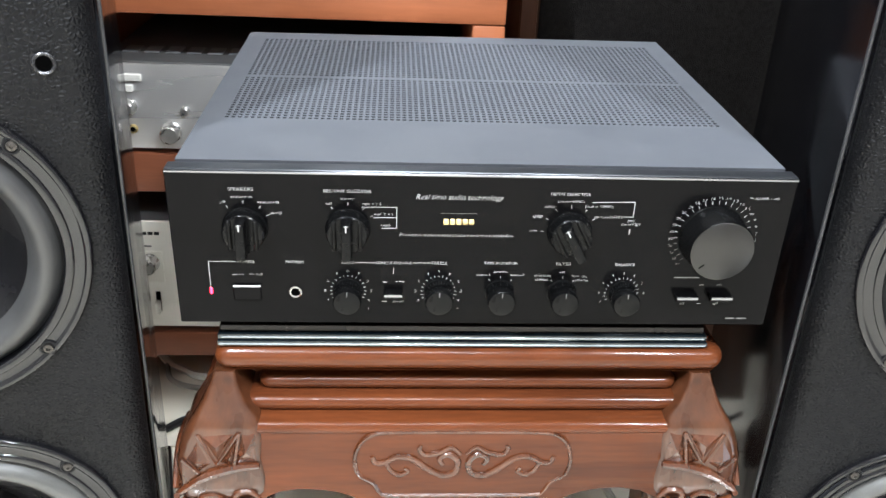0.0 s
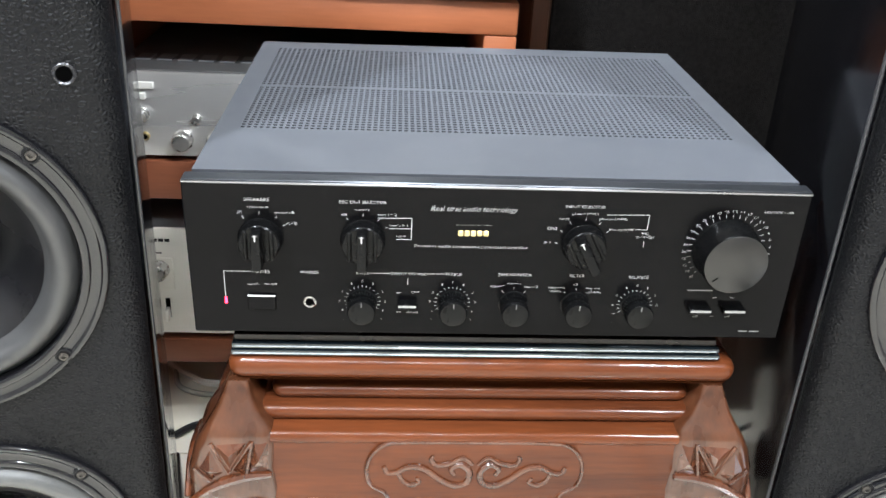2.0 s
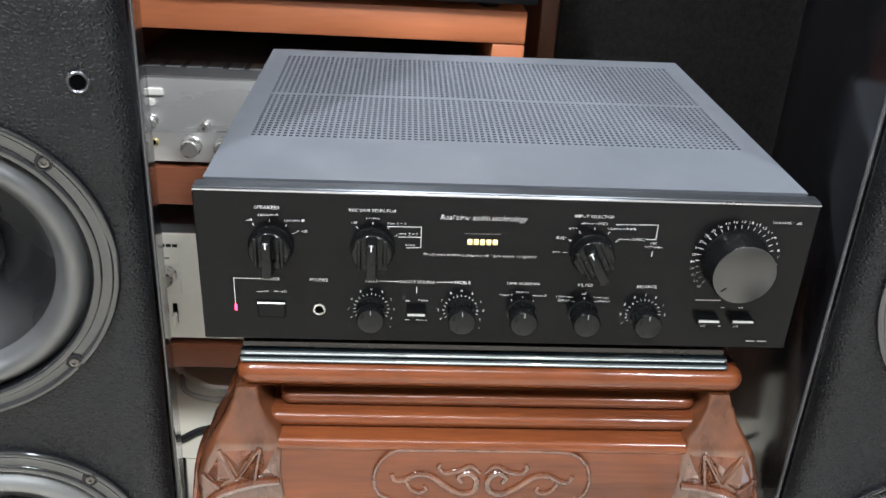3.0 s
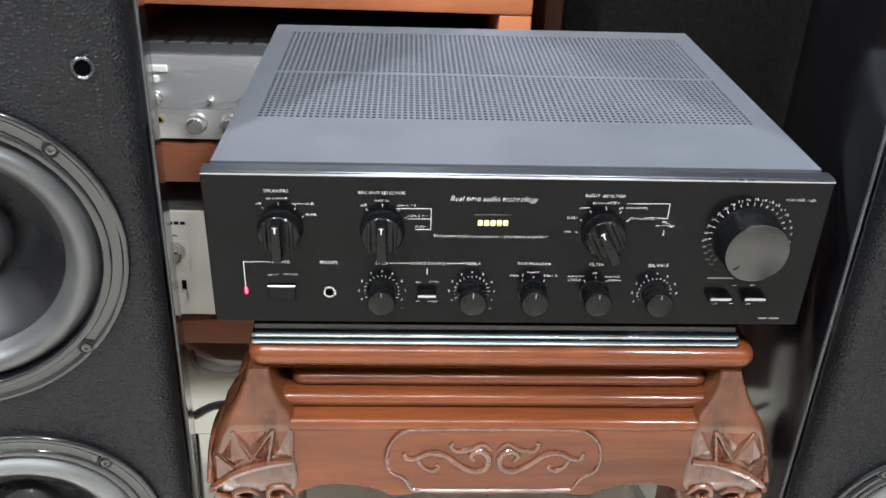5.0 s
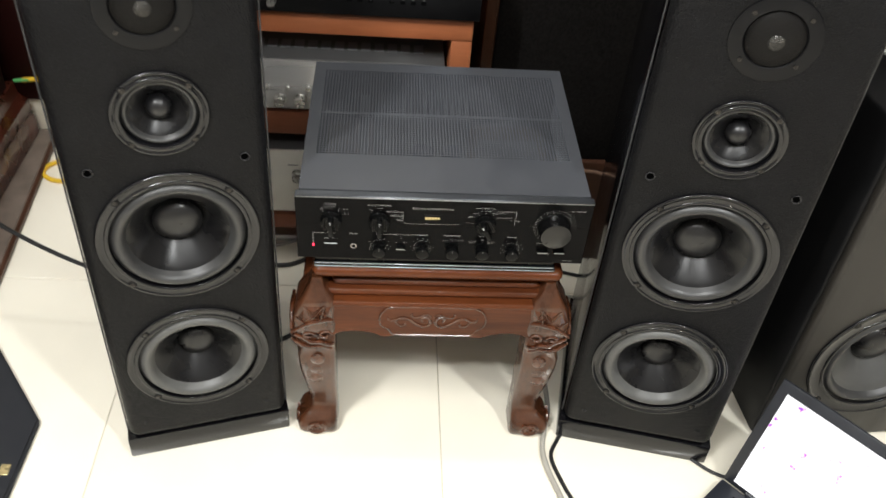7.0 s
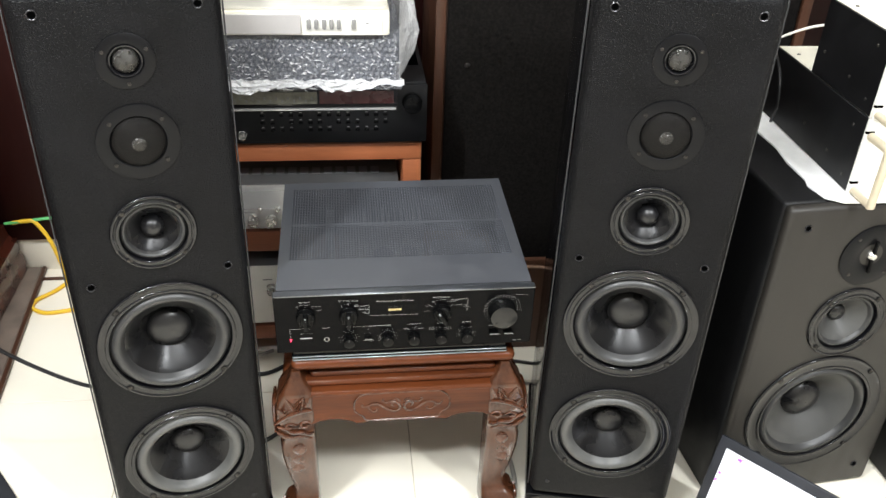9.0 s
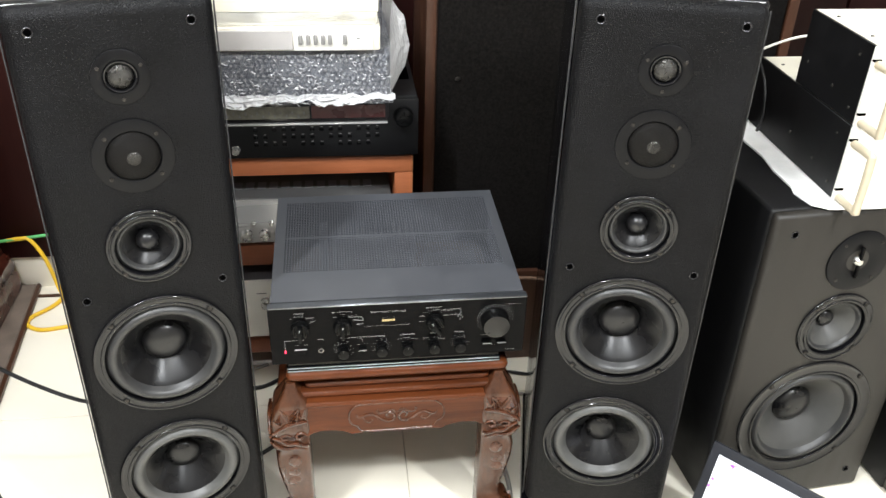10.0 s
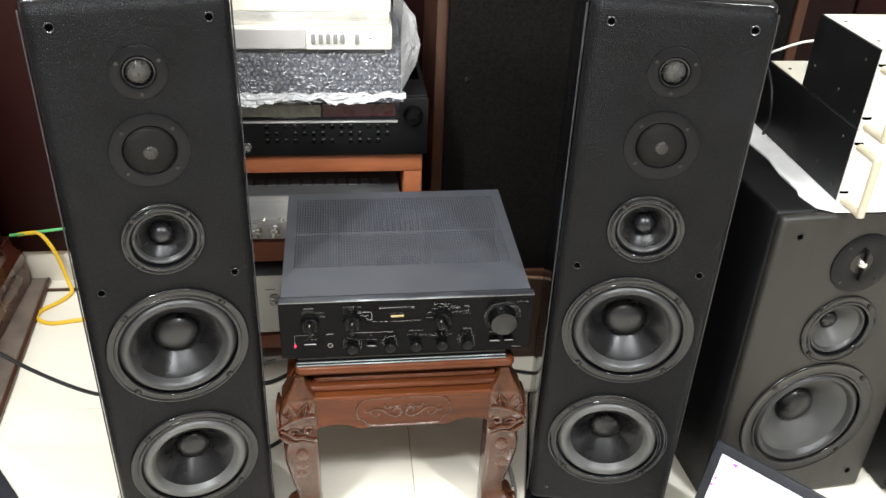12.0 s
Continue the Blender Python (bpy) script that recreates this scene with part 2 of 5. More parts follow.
# bluish sheen stands in for glare that brightens the lid at a flat angle
LID.node_tree.nodes["Principled BSDF"].inputs["Sheen Weight"].default_value = 0.9
LID.node_tree.nodes["Principled BSDF"].inputs["Sheen Roughness"].default_value = 0.4
LID.node_tree.nodes["Principled BSDF"].inputs["Sheen Tint"].default_value = (0.8, 0.87, 1.0, 1)

# ---- helpers for meshes ----


def finish(bm, name, material, smooth=38):
    me = bpy.data.meshes.new(name)
    bmesh.ops.recalc_face_normals(bm, faces=bm.faces[:])
    bm.to_mesh(me)
    bm.free()
    if smooth:
        me.shade_smooth()
        me.set_sharp_from_angle(angle=radians(smooth))
    if material:
        me.materials.append(material)
    return me


def part(name, bm, material, parent, label="", smooth=38):
    """Links a bmesh as one mesh under a thing or under a part."""
    ob = new(name, finish(bm, name, material, smooth))
    ob.parent = parent
    return tagged(ob, label)


def thing(name, label, category, m=None, group="", kind=""):
    ob = new(name)
    ob.empty_display_size = 0.05
    if m is not None:
        ob.matrix_world = m
    return tagged(ob, label, category, group, kind)


def solid(name, bm, material, label, category, m=None, group="", kind="", smooth=38):
    ob = new(name, finish(bm, name, material, smooth))
    if m is not None:
        ob.matrix_world = m
    return tagged(ob, label, category, group, kind)


def box(x0, x1, y0, y1, z0, z1, bevel=0.0, seg=2, bm=None):
    bm = bm or bmesh.new()
    made = bmesh.ops.create_cube(bm, size=1.0)["verts"]
    for v in made:
        v.co = Vector((x0 + (v.co.x + 0.5) * (x1 - x0), y0 + (v.co.y + 0.5) * (y1 - y0), z0 + (v.co.z + 0.5) * (z1 - z0)))
    if bevel:
        edges = list({e for v in made for e in v.link_edges})
        bmesh.ops.bevel(bm, geom=edges, offset=bevel, segments=seg, profile=0.5, affect="EDGES")
    return bm


def lathe(profile, n=48, at=(0, 0, 0), axis="y", bm=None):
    """Turns (radius, height) points round an axis; height runs towards -y, or towards +z."""
    bm = bm or bmesh.new()
    rings = []
    for r, h in profile:
        ring = []
        for i in range(n if r > 1e-6 else 1):
            a = 2 * math.pi * i / n
            c, s = r * math.cos(a), r * math.sin(a)
            p = (at[0] + c, at[1] - h, at[2] + s) if axis == "y" else (at[0] + c, at[1] + s, at[2] + h)
            ring.append(bm.verts.new(p))
        rings.append(ring)
    for a, b in zip(rings, rings[1:]):
        for i in range(n):
            j = (i + 1) % n
            if len(a) > 1 and len(b) > 1:
                bm.faces.new((a[i], a[j], b[j], b[i]))
            elif len(a) > 1:
                bm.faces.new((a[i], a[j], b[0]))
            elif len(b) > 1:
                bm.faces.new((a[0], b[j], b[i]))
    return bm


def prism(points, y0, y1, bevel=0.0, bm=None):
    """A plate of the outline (x, z), from y0 to y1."""
    bm = bm or bmesh.new()
    f = bm.faces.new([bm.verts.new((x, y0, z)) for x, z in points])
    top = bmesh.ops.extrude_face_region(bm, geom=[f])["geom"]
    for v in top:
        if isinstance(v, bmesh.types.BMVert):
            v.co.y = y1
    if bevel:
        bmesh.ops.bevel(bm, geom=[e for e in bm.edges], offset=bevel, segments=1, affect="EDGES")
    return bm


def slab(points, z0, z1, bevel=0.0):
    """A plate of the outline (x, y), from z0 to z1."""
    bm = bmesh.new()
    f = bm.faces.new([bm.verts.new((x, y, z0)) for x, y in points])
    for v in bmesh.ops.extrude_face_region(bm, geom=[f])["geom"]:
        if isinstance(v, bmesh.types.BMVert):
            v.co.z = z1
    if bevel:
        bmesh.ops.bevel(bm, geom=bm.edges[:], offset=bevel, segments=2, affect="EDGES")
    return bm


def spline(points, steps=8):
    p = [Vector(q) for q in points]
    p = [2 * p[0] - p[1]] + p + [2 * p[-1] - p[-2]]
    out = []
    for i in range(1, len(p) - 2):
        a, b, c, d = p[i - 1:i + 3]
        for k in range(steps):
            t = k / steps
            out.append(0.5 * (2 * b + (c - a) * t + (2 * a - 5 * b + 4 * c - d) * t * t + (3 * b - a - 3 * c + d) * t ** 3))
    return out + [p[-2]]


def sweep(points, radius, n=8, steps=8, bm=None, taper=None):
    """A round rod along a smooth line through the points."""
    bm = bm or bmesh.new()
    line = spline(points, steps) if steps > 1 else [Vector(q) for q in points]
    rings = []
    side = None
    for i, q in enumerate(line):
        d = (line[min(i + 1, len(line) - 1)] - line[max(i - 1, 0)]).normalized()
        if side is None:
            side = d.cross(Vector((0.31, 0.2, 0.93))).normalized()
        side = (side - d * side.dot(d)).normalized()
        up = d.cross(side)
        r = radius * (taper(i / (len(line) - 1)) if taper else 1)
        rings.append([bm.verts.new(q + r * (math.cos(2 * math.pi * k / n) * side + math.sin(2 * math.pi * k / n) * up)) for k in range(n)])
    for a, b in zip(rings, rings[1:]):
        for k in range(n):
            bm.faces.new((a[k], a[(k + 1) % n], b[(k + 1) % n], b[k]))
    bm.faces.new(rings[0][::-1])
    bm.faces.new(rings[-1])
    return bm


def rounded_loop(hx, hy, r, n=6):
    pts = []
    for cx, cy, a0 in ((hx - r, hy - r, 0), (-hx + r, hy - r, 90), (-hx + r, -hy + r, 180), (hx - r, -hy + r, 270)):
        for k in range(n + 1):
            a = radians(a0 + 90 * k / n)
            pts.append((cx + r * math.cos(a), cy + r * math.sin(a)))
    return pts


def moulding(profile, hx, hy, r, bm=None, cap=True):
    """Sweeps (offset, z) points round a rectangle with rounded corners."""
    bm = bm or bmesh.new()
    rings = [[bm.verts.new((x, y, z)) for x, y in rounded_loop(hx + d, hy + d, max(0.002, r + d))] for d, z in profile]
    for a, b in zip(rings, rings[1:]):
        for i in range(len(a)):
            j = (i + 1) % len(a)
            bm.faces.new((a[i], a[j], b[j], b[i]))
    if cap:
        bm.faces.new(rings[0])
        bm.faces.new(rings[-1])
    return bm


def cut(bm, holes):
    """The mesh less round holes (x, z, radius) bored along y."""
    a = new("cut_body", finish(bm, "cut_body", None, 0))
    cb = bmesh.new()
    for x, z, r in holes:
        lathe([(0, 1), (r, 1), (r, -1), (0, -1)], 48, (x, 0, z), bm=cb)
    b = new("cut_tool", finish(cb, "cut_tool", None, 0))
    mod = a.modifiers.new("cut", "BOOLEAN")
    mod.operation, mod.object, mod.solver = "DIFFERENCE", b, "EXACT"
    bpy.context.view_layer.update()
    me = bpy.data.meshes.new_from_object(a.evaluated_get(bpy.context.evaluated_depsgraph_get()))
    for ob in (a, b):
        old = ob.data
        bpy.data.objects.remove(ob)
        bpy.data.meshes.remove(old)
    out = bmesh.new()
    out.from_mesh(me)
    bpy.data.meshes.remove(me)
    return out


# ---- the room ----
X0, X1, Y0, Y1, TOP = -2.4, 2.8, -3.2, 0.93, 2.9
bm = box(X0 - 0.1, X1 + 0.1, Y0 - 0.1, Y1 + 0.1, -0.1, -0.003)
floor = solid("floor", bm, GROUT, "cream polished floor tiles with thin beige joints", "floor", kind="structure")
for name, dims in (("wall_north", (X0 - 0.1, X1 + 0.1, Y1, Y1 + 0.1, 0, TOP)), ("wall_south", (X0 - 0.1, X1 + 0.1, Y0 - 0.1, Y0, 0, TOP)),
                   ("wall_west", (X0 - 0.1, X0, Y0, Y1, 0, TOP)), ("wall_east", (X1, X1 + 0.1, Y0, Y1, 0, TOP))):
    solid(name, box(*dims), WALL_GREY, "plain grey-beige plaster wall", "wall", kind="structure")
solid("ceiling", box(X0 - 0.1, X1 + 0.1, Y0 - 0.1, Y1 + 0.1, TOP, TOP + 0.1), PLASTER, "plain white ceiling", "ceiling", kind="structure")
solid("baseboard", box(X0, X1, Y1 - 0.014, Y1 - 0.001, 0.0, 0.10, 0.002), TILE, "cream tiled skirting at the back wall", "skirting", kind="structure")
panelling = thing("wall_panelling", "dark red lacquered wooden wall panelling", "panelling", kind="structure")
for i in range(13):
    x = X0 + 0.02 + i * 0.4
    part("panel", box(x + 0.003, min(x + 0.397, X1 - 0.01), Y1 - 0.03, Y1 - 0.002, 0.104, 1.35, 0.004), RED_PANEL, panelling)


# ---- tower loudspeakers ----


def screws(parent, r, d, angles, at, size=0.0035):
    for a in angles:
        x, z = at[0] + r * math.cos(radians(a)), at[1] + r * math.sin(radians(a))
        bm = lathe([(0, 0.0012), (size * 0.35, 0.0010), (size * 0.45, 0.0022), (size, 0.0016), (size * 1.05, 0)], 12, (x, -d, z))
        part("screw", bm, SCREW, parent)


def cone_driver(parent, name, x, z, r, front, surround, cone_r, cap_r, depth, rubber, cone_mat, label, bullet=False, ridges=False):
    """A cone driver: rim on the baffle, roll surround, cone and dust cap. front: y of the baffle's face."""
    at = (x, front, z)
    q = min(0.0030, (r - surround) * 0.2)
    rim = [(r, -0.002), (r, 0.0015)] + [(r - q + q * math.cos(radians(k)), 0.0015 + 1.1 * q * math.sin(radians(k))) for k in range(15, 150, 15)]
    rim += [(r - 2 * q - 0.0005, 0.0030), (surround + 2.4 * q, 0.0034)]
    rim += [(surround + 1.3 * q + 1.1 * q * math.cos(radians(k)), 0.0032 + 0.7 * q * math.sin(radians(k))) for k in range(30, 200, 20)] + [(surround + 0.001, -0.012)]
    d = part(name, lathe(rim, 72, at), RIM_BLACK, parent, label)
    w = surround - cone_r
    roll = [(surround + 0.001, -0.006)] + [(surround - w * k / 8, -0.006 + 0.55 * w * math.sin(math.pi * k / 8) ** 0.8) for k in range(1, 8)] + [(cone_r, -0.006), (cone_r - 0.0015, -0.008)]
    part("surround", lathe(roll, 72, at), rubber, d)
    prof = []
    for k in range(13):
        t = k / 12
        rr = cone_r - 0.001 + (cap_r * 0.96 - cone_r + 0.001) * t
        wave = 0.0008 * (k % 2) if ridges and 0.2 < t < 0.85 else 0
        prof.append((rr, -0.007 - depth * t ** 1.12 + wave))
    part("cone", lathe(prof, 64, at), cone_mat, d)
    base = -0.007 - depth
    rise = cap_r * (0.95 if bullet else 0.46)
    cap = [(cap_r * 1.03, base), (cap_r, base + 0.0025)] + [(cap_r * math.cos(radians(a)), base + 0.0025 + rise * math.sin(radians(a))) for a in range(12, 90, 13)] + [(0, base + 0.0025 + rise)]
    part("dust_cap", lathe(cap, 48, at), CAP, d)
    k = r - 0.0072 if r > 0.08 else r - 0.0062
    for a in (45, 135, 225, 315):
        sx, sz = x + k * math.cos(radians(a)), z + k * math.sin(radians(a))
        part("screw_well", lathe([(0.0062, 0.0022), (0.0058, 0.0046), (0.0046, 0.0048), (0.0042, 0.0040), (0, 0.0040)], 16, (sx, front, sz)), FLANGE, d)
    screws(d, k, 0.0040 - front, (45, 135, 225, 315), (x, z), 0.0032)
    return d


def socket(parent, x, z, front):
    s = part("grille_socket", lathe([(0.0072, -0.001), (0.0072, 0.0012), (0.0064, 0.0018), (0.0052, 0.001), (0.005, -0.004)], 20, (x, front, z)), SOCKET, parent)
    part("socket_hole", lathe([(0, 0.0006), (0.0047, 0.0006), (0.0047, -0.003)], 16, (x, front, z)), HOLE, s)


def tower_speaker(m):
    """Origin on the floor under the middle of the baffle; the baffle's face is at y = -0.0."""
    t = thing("tower_speaker", "tall black vinyl-clad tower speaker with five drivers, grille removed", "loudspeaker", m, "pair of tower speakers")
    drivers = ((0.229, 0.094), (0.4815, 0.095), (0.684, 0.053), (0.830, 0.040), (0.946, 0.0235))
    baffle = box(-0.1315, 0.1315, 0.0, 0.036, 0.052, 1.044, 0.0175, 6)
    part("baffle", cut(baffle, [(0, z, r) for z, r in drivers]), VINYL, t, "black leather-grain vinyl baffle")
    shell = box(-0.1335, 0.1335, 0.026, 0.33, 0.05, 1.046, 0.008, 3)
    bmesh.ops.delete(shell, geom=[f for f in shell.faces if f.calc_center_median().y < 0.0265], context="FACES")
    part("cabinet_body", shell, GLOSS_BLACK, t, "glossy black cabinet sides")
    for s in (-1, 1):
        bm = box(s * 0.1346 - 0.0012, s * 0.1346 + 0.0012, 0.0225, 0.0262, 0.055, 1.032, 0.0008, 1)
        for v in bm.verts:
            v.co.x += 0.0006 * noise.noise((0, s, v.co.z * 20))
        part("edge_trim", bm, EDGE_GREY, t, "worn pale grey edge strip")
    part("plinth", box(-0.137, 0.137, 0.005, 0.335, 0.0, 0.047, 0.003, 2), GLOSS_BLACK, t)
    cone_driver(t, "lower_woofer", 0, 0.229, 0.1105, 0.0, 0.0915, 0.0685, 0.0285, 0.036, RUBBER_LIGHT, CONE, "woofer with a pale grey rubber surround")
    cone_driver(t, "upper_woofer", 0, 0.4815, 0.1125, 0.0, 0.0935, 0.0715, 0.0345, 0.035, RUBBER_GREY, CONE, "woofer with a grey rubber surround")
    cone_driver(t, "midrange", 0, 0.684, 0.0617, 0.0, 0.0475, 0.0385, 0.0170, 0.017, RUBBER_GREY, CONE, "small cone with a glossy bullet cap", bullet=True)
    at = (0, 0, 0.830)
    dome = part("dome_midrange", lathe([(0.0560, -0.001), (0.0556, 0.0018), (0.0540, 0.0023), (0.0385, 0.0016), (0.0362, -0.0012)], 64, at), FLANGE, t, "matt flange with a mesh-covered dome")
    part("dome_mesh", lathe([(0.0363 * math.cos(radians(a)), -0.001 + 0.0115 * math.sin(radians(a))) for a in range(0, 90, 10)] + [(0, 0.0105)], 48, at), MESH_DARK, dome)
    part("dome_tip", lathe([(0.0110 * math.cos(radians(a)), 0.0085 + 0.0045 * math.sin(radians(a))) for a in range(0, 90, 15)] + [(0, 0.0135)], 28, at), MESH_METAL, dome)
    screws(dome, 0.0460, 0.002, (42, 138, 222, 318), (0, 0.830), 0.0028)
    at = (0, 0, 0.946)
    tw = part("tweeter", lathe([(0.038, -0.001), (0.038, 0.0018), (0.0365, 0.0026), (0.024, 0.002), (0.0225, 0.0)], 48, at), FLANGE, t, "grey flange with a silver dome")
    part("tweeter_ring", lathe([(0.0226, 0.0005), (0.0215, 0.0022), (0.0196, 0.0016), (0.0172, -0.0035)], 48, at), RIM_BLACK, tw)
    part("tweeter_dome", lathe([(0.0172 * math.cos(radians(a)), -0.004 + 0.0120 * math.sin(radians(a))) for a in range(0, 90, 10)] + [(0, 0.008)], 40, at), MESH_METAL, tw)
    screws(tw, 0.0312, 0.002, (28, 152, 270), (0, 0.946), 0.0026)
    for z in (1.0145, 0.606, 0.092):
        for x in (-0.1, 0.1):
            socket(t, x, z, 0.0) if z > 0.1 else part("grille_socket", lathe([(0.004, -0.001), (0.004, 0.001), (0.0026, 0.0012), (0.0024, -0.003), (0, -0.003)], 14, (x, 0, z)), SOCKET, t)
    return t


left_tower = tower_speaker(pose(-0.3766, -0.0379, 0, 0, 0, 15))
right_tower = copy_thing(left_tower, pose(0.3747, -0.0414, 0, 0, 0, -12))

# ---- the amplifier on the stool ----
AMP = pose(0, 0.002, 0.4165, 1.8, -0.5, 0)
amplifier = thing("stereo_amplifier", "black stereo amplifier with a perforated lid, switched on", "amplifier", AMP)
PH, PT = 0.1195, 0.013
front_panel = part("front_panel", box(-0.217, 0.217, 0.0, PT, 0.0, PH, 0.0009, 1), PANEL, amplifier, "black brushed aluminium front with white lettering")
# grey top and pale edge strip carry the light the black panel catches
part("panel_top", box(-0.2166, 0.2166, 0.0008, PT - 0.0002, PH - 0.0004, PH + 0.0012, 0.0005, 1), PANEL_TOP, front_panel, "upper face, paler grey for the light it reflects")
part("panel_edge", box(-0.2168, 0.2168, -0.0006, 0.0006, PH - 0.0016, PH + 0.0002, 0.0004, 1), PANEL_EDGE, front_panel, "pale strip for the highlight on the top edge")


def perforated_lid():
    """A steel sheet with rows of small square holes, folded down at the sides."""
    x0, x1, y0, y1, z = -0.212, 0.212, PT + 0.001, 0.362, PH + 0.0025
    px, py, nx, rows = 0.00486, 0.0057, 80, 42
    hx0, hy0 = -nx * px / 2, 0.098
    vs, fs = [], []

    def quad(*c):
        fs.append(tuple(range(len(vs), len(vs) + 4)))
        vs.extend(c)

    hy1 = hy0 + rows * py
    for a, b, c, d in ((x0, x1, y0, hy0), (x0, x1, hy1, y1), (x0, hx0, hy0, hy1), (-hx0, x1, hy0, hy1)):
        quad((a, c, z), (b, c, z), (b, d, z), (a, d, z))
    for j in range(rows):
        for i in range(nx):
            a, c = hx0 + i * px, hy0 + j * py
            b, d = a + px, c + py
            if j == 19:
                quad((a, c, z), (b, c, z), (b, d, z), (a, d, z))
                continue
            p, q, r, s = a + 0.0009, c + 0.0014, b - 0.0009, d - 0.0014
            o, n = [(a, c), (b, c), (b, d), (a, d)], [(p, q), (r, q), (r, s), (p, s)]
            for k in range(4):
                m = (k + 1) % 4
                quad((*o[k], z), (*o[m], z), (*n[m], z), (*n[k], z))
                quad((*n[k], z), (*n[m], z), (*n[m], z - 0.001), (*n[k], z - 0.001))
    low = 0.006
    quad((x0, y0, z), (x0, y1, z), (x0, y1, low), (x0, y0, low))
    quad((x1, y1, z), (x1, y0, z), (x1, y0, low), (x1, y1, low))
    quad((x0, y1, z), (x1, y1, z), (x1, y1, low), (x0, y1, low))
    quad((x1, y0, z), (x0, y0, z), (x0, y0, z - 0.012), (x1, y0, z - 0.012))
    me = bpy.data.meshes.new("perforated_lid")
    me.from_pydata(vs, [], fs)
    me.materials.append(LID)
    ob = new("perforated_lid", me)
    ob.parent = amplifier
    return tagged(ob, "anthracite steel lid with rows of vent holes")


perforated_lid()
part("chassis", box(-0.208, 0.208, PT + 0.002, 0.358, 0.003, 0.010, 0.001, 1), MATT_BLACK, amplifier)
part("circuit_board", box(-0.19, 0.19, 0.05, 0.335, 0.016, 0.019), PCB, amplifier)
part("transformer", box(0.06, 0.16, 0.11, 0.21, 0.019, 0.082, 0.006, 2), GREY_TOP, amplifier)
heat_sink = part("heat_sink", box(-0.11, 0.05, 0.235, 0.242, 0.019, 0.10), ALU, amplifier)
for i in range(14):
    part("fin", box(-0.108 + i * 0.0118, -0.1065 + i * 0.0118, 0.242, 0.30, 0.022, 0.10), ALU, heat_sink)
part("bracket", box(-0.132, -0.118, 0.22, 0.285, 0.019, 0.108, 0.001, 1), ALU, amplifier)
for x, y in ((-0.03, 0.16), (0.018, 0.16)):
    part("capacitor", lathe([(0, 0.09), (0.017, 0.09), (0.018, 0.088), (0.018, 0.019)], 28, (x, y, 0), "z"), BLUE_GREY, amplifier)
for x in (-0.15, 0.15):
    for y, low in ((0.05, -0.0075), (0.30, -0.0155)):
        part("foot", lathe([(0, 0.003), (0.016, 0.003), (0.018, -0.002), (0.0165, low), (0, low)], 24, (x, y, 0), "z"), MATT_BLACK, amplifier)


def selector(u, v, turn):
    k = part("selector_knob", lathe([(0.0157, -0.0005), (0.0157, 0.0025), (0.0151, 0.0032), (0.0147, 0.0045), (0.0143, 0.0115), (0.0133, 0.0125), (0, 0.0125)], 48, (0, 0, 0)), KNOB, front_panel, "ribbed black selector knob")
    k.matrix_local = pose(u, 0, v, 0, -turn, 0)
    grip = box(-0.0042, 0.0042, -0.0255, -0.011, -0.0140, 0.0140, 0.0018, 2)
    for w in grip.verts:
        if w.co.y < -0.02:
            w.co.x *= 0.8
    part("grip", grip, KNOB, k)
    for s in (-1, 1):
        part("flute", box(s * 0.0088 - 0.0016, s * 0.0088 + 0.0016, -0.0145, -0.0115, -0.0112, 0.0112, 0.001, 1), KNOB_DARK, k)
    part("pointer", box(-0.0003, 0.0003, -0.0259, -0.0250, 0.0092, 0.0136), INK, k)
    part("pointer_cap", box(-0.0016, 0.0016, -0.0258, -0.0252, 0.0128, 0.0135), INK_DIM, k)


def small_knob(u, v, turn):
    k = part("small_knob", lathe([(0.0108, -0.0005), (0.0108, 0.0016), (0.0100, 0.0022), (0.0097, 0.011), (0.0101, 0.0116), (0.0099, 0.017), (0.0092, 0.0182)], 40, (0, 0, 0)), KNOB, front_panel, "round black knob with a satin face")
    k.matrix_local = pose(u, 0, v, 0, -turn, 0)
    part("knob_face", lathe([(0.0093, 0.0181), (0.0086, 0.0186), (0, 0.0186)], 32, (0, 0, 0)), KNOB_DARK, k)
    part("pointer", box(-0.00025, 0.00025, -0.0189, -0.0180, 0.0055, 0.0090), INK_DIM, k)


selector(-0.1655, 0.0780, 0)
selector(-0.0951, 0.0783, 0)
selector(0.0600, 0.0778, 28)
for u, v, turn in ((-0.0956, 0.0280, 0), (-0.0306, 0.0282, 0), (0.0138, 0.0282, 0), (0.0592, 0.0282, 0), (0.1038, 0.0280, 0)):
    small_knob(u, v, turn)
volume = part("volume_knob", lathe([(0.0240, -0.0005), (0.0240, 0.0012), (0.0232, 0.0022), (0.0228, 0.0225), (0.0219, 0.0240)], 72, (0.1627, 0, 0.0752)), KNOB, front_panel, "large black volume knob with a satin face")
part("knob_face", lathe([(0.0221, 0.0239), (0.0210, 0.0246), (0, 0.0246)], 64, (0.1627, 0, 0.0752)), KNOB_FACE, volume)
part("pointer", box(-0.0003, 0.0003, -0.0250, -0.0240, 0.0150, 0.0195), HOLE, volume).matrix_local = pose(0.1627, 0, 0.0752, 0, -131, 0)
part("pilot_light", box(-0.1937, -0.1920, -0.0009, 0.0006, 0.0245, 0.0296, 0.0004, 1), LED, front_panel, "glowing red pilot light")
button = part("power_button", box(-0.1772, -0.1573, -0.0022, 0.002, 0.0200, 0.0322, 0.0008, 1), PANEL, front_panel)
part("button_edge", box(-0.1770, -0.1575, -0.0026, -0.0016, 0.0316, 0.0324), INK, button)
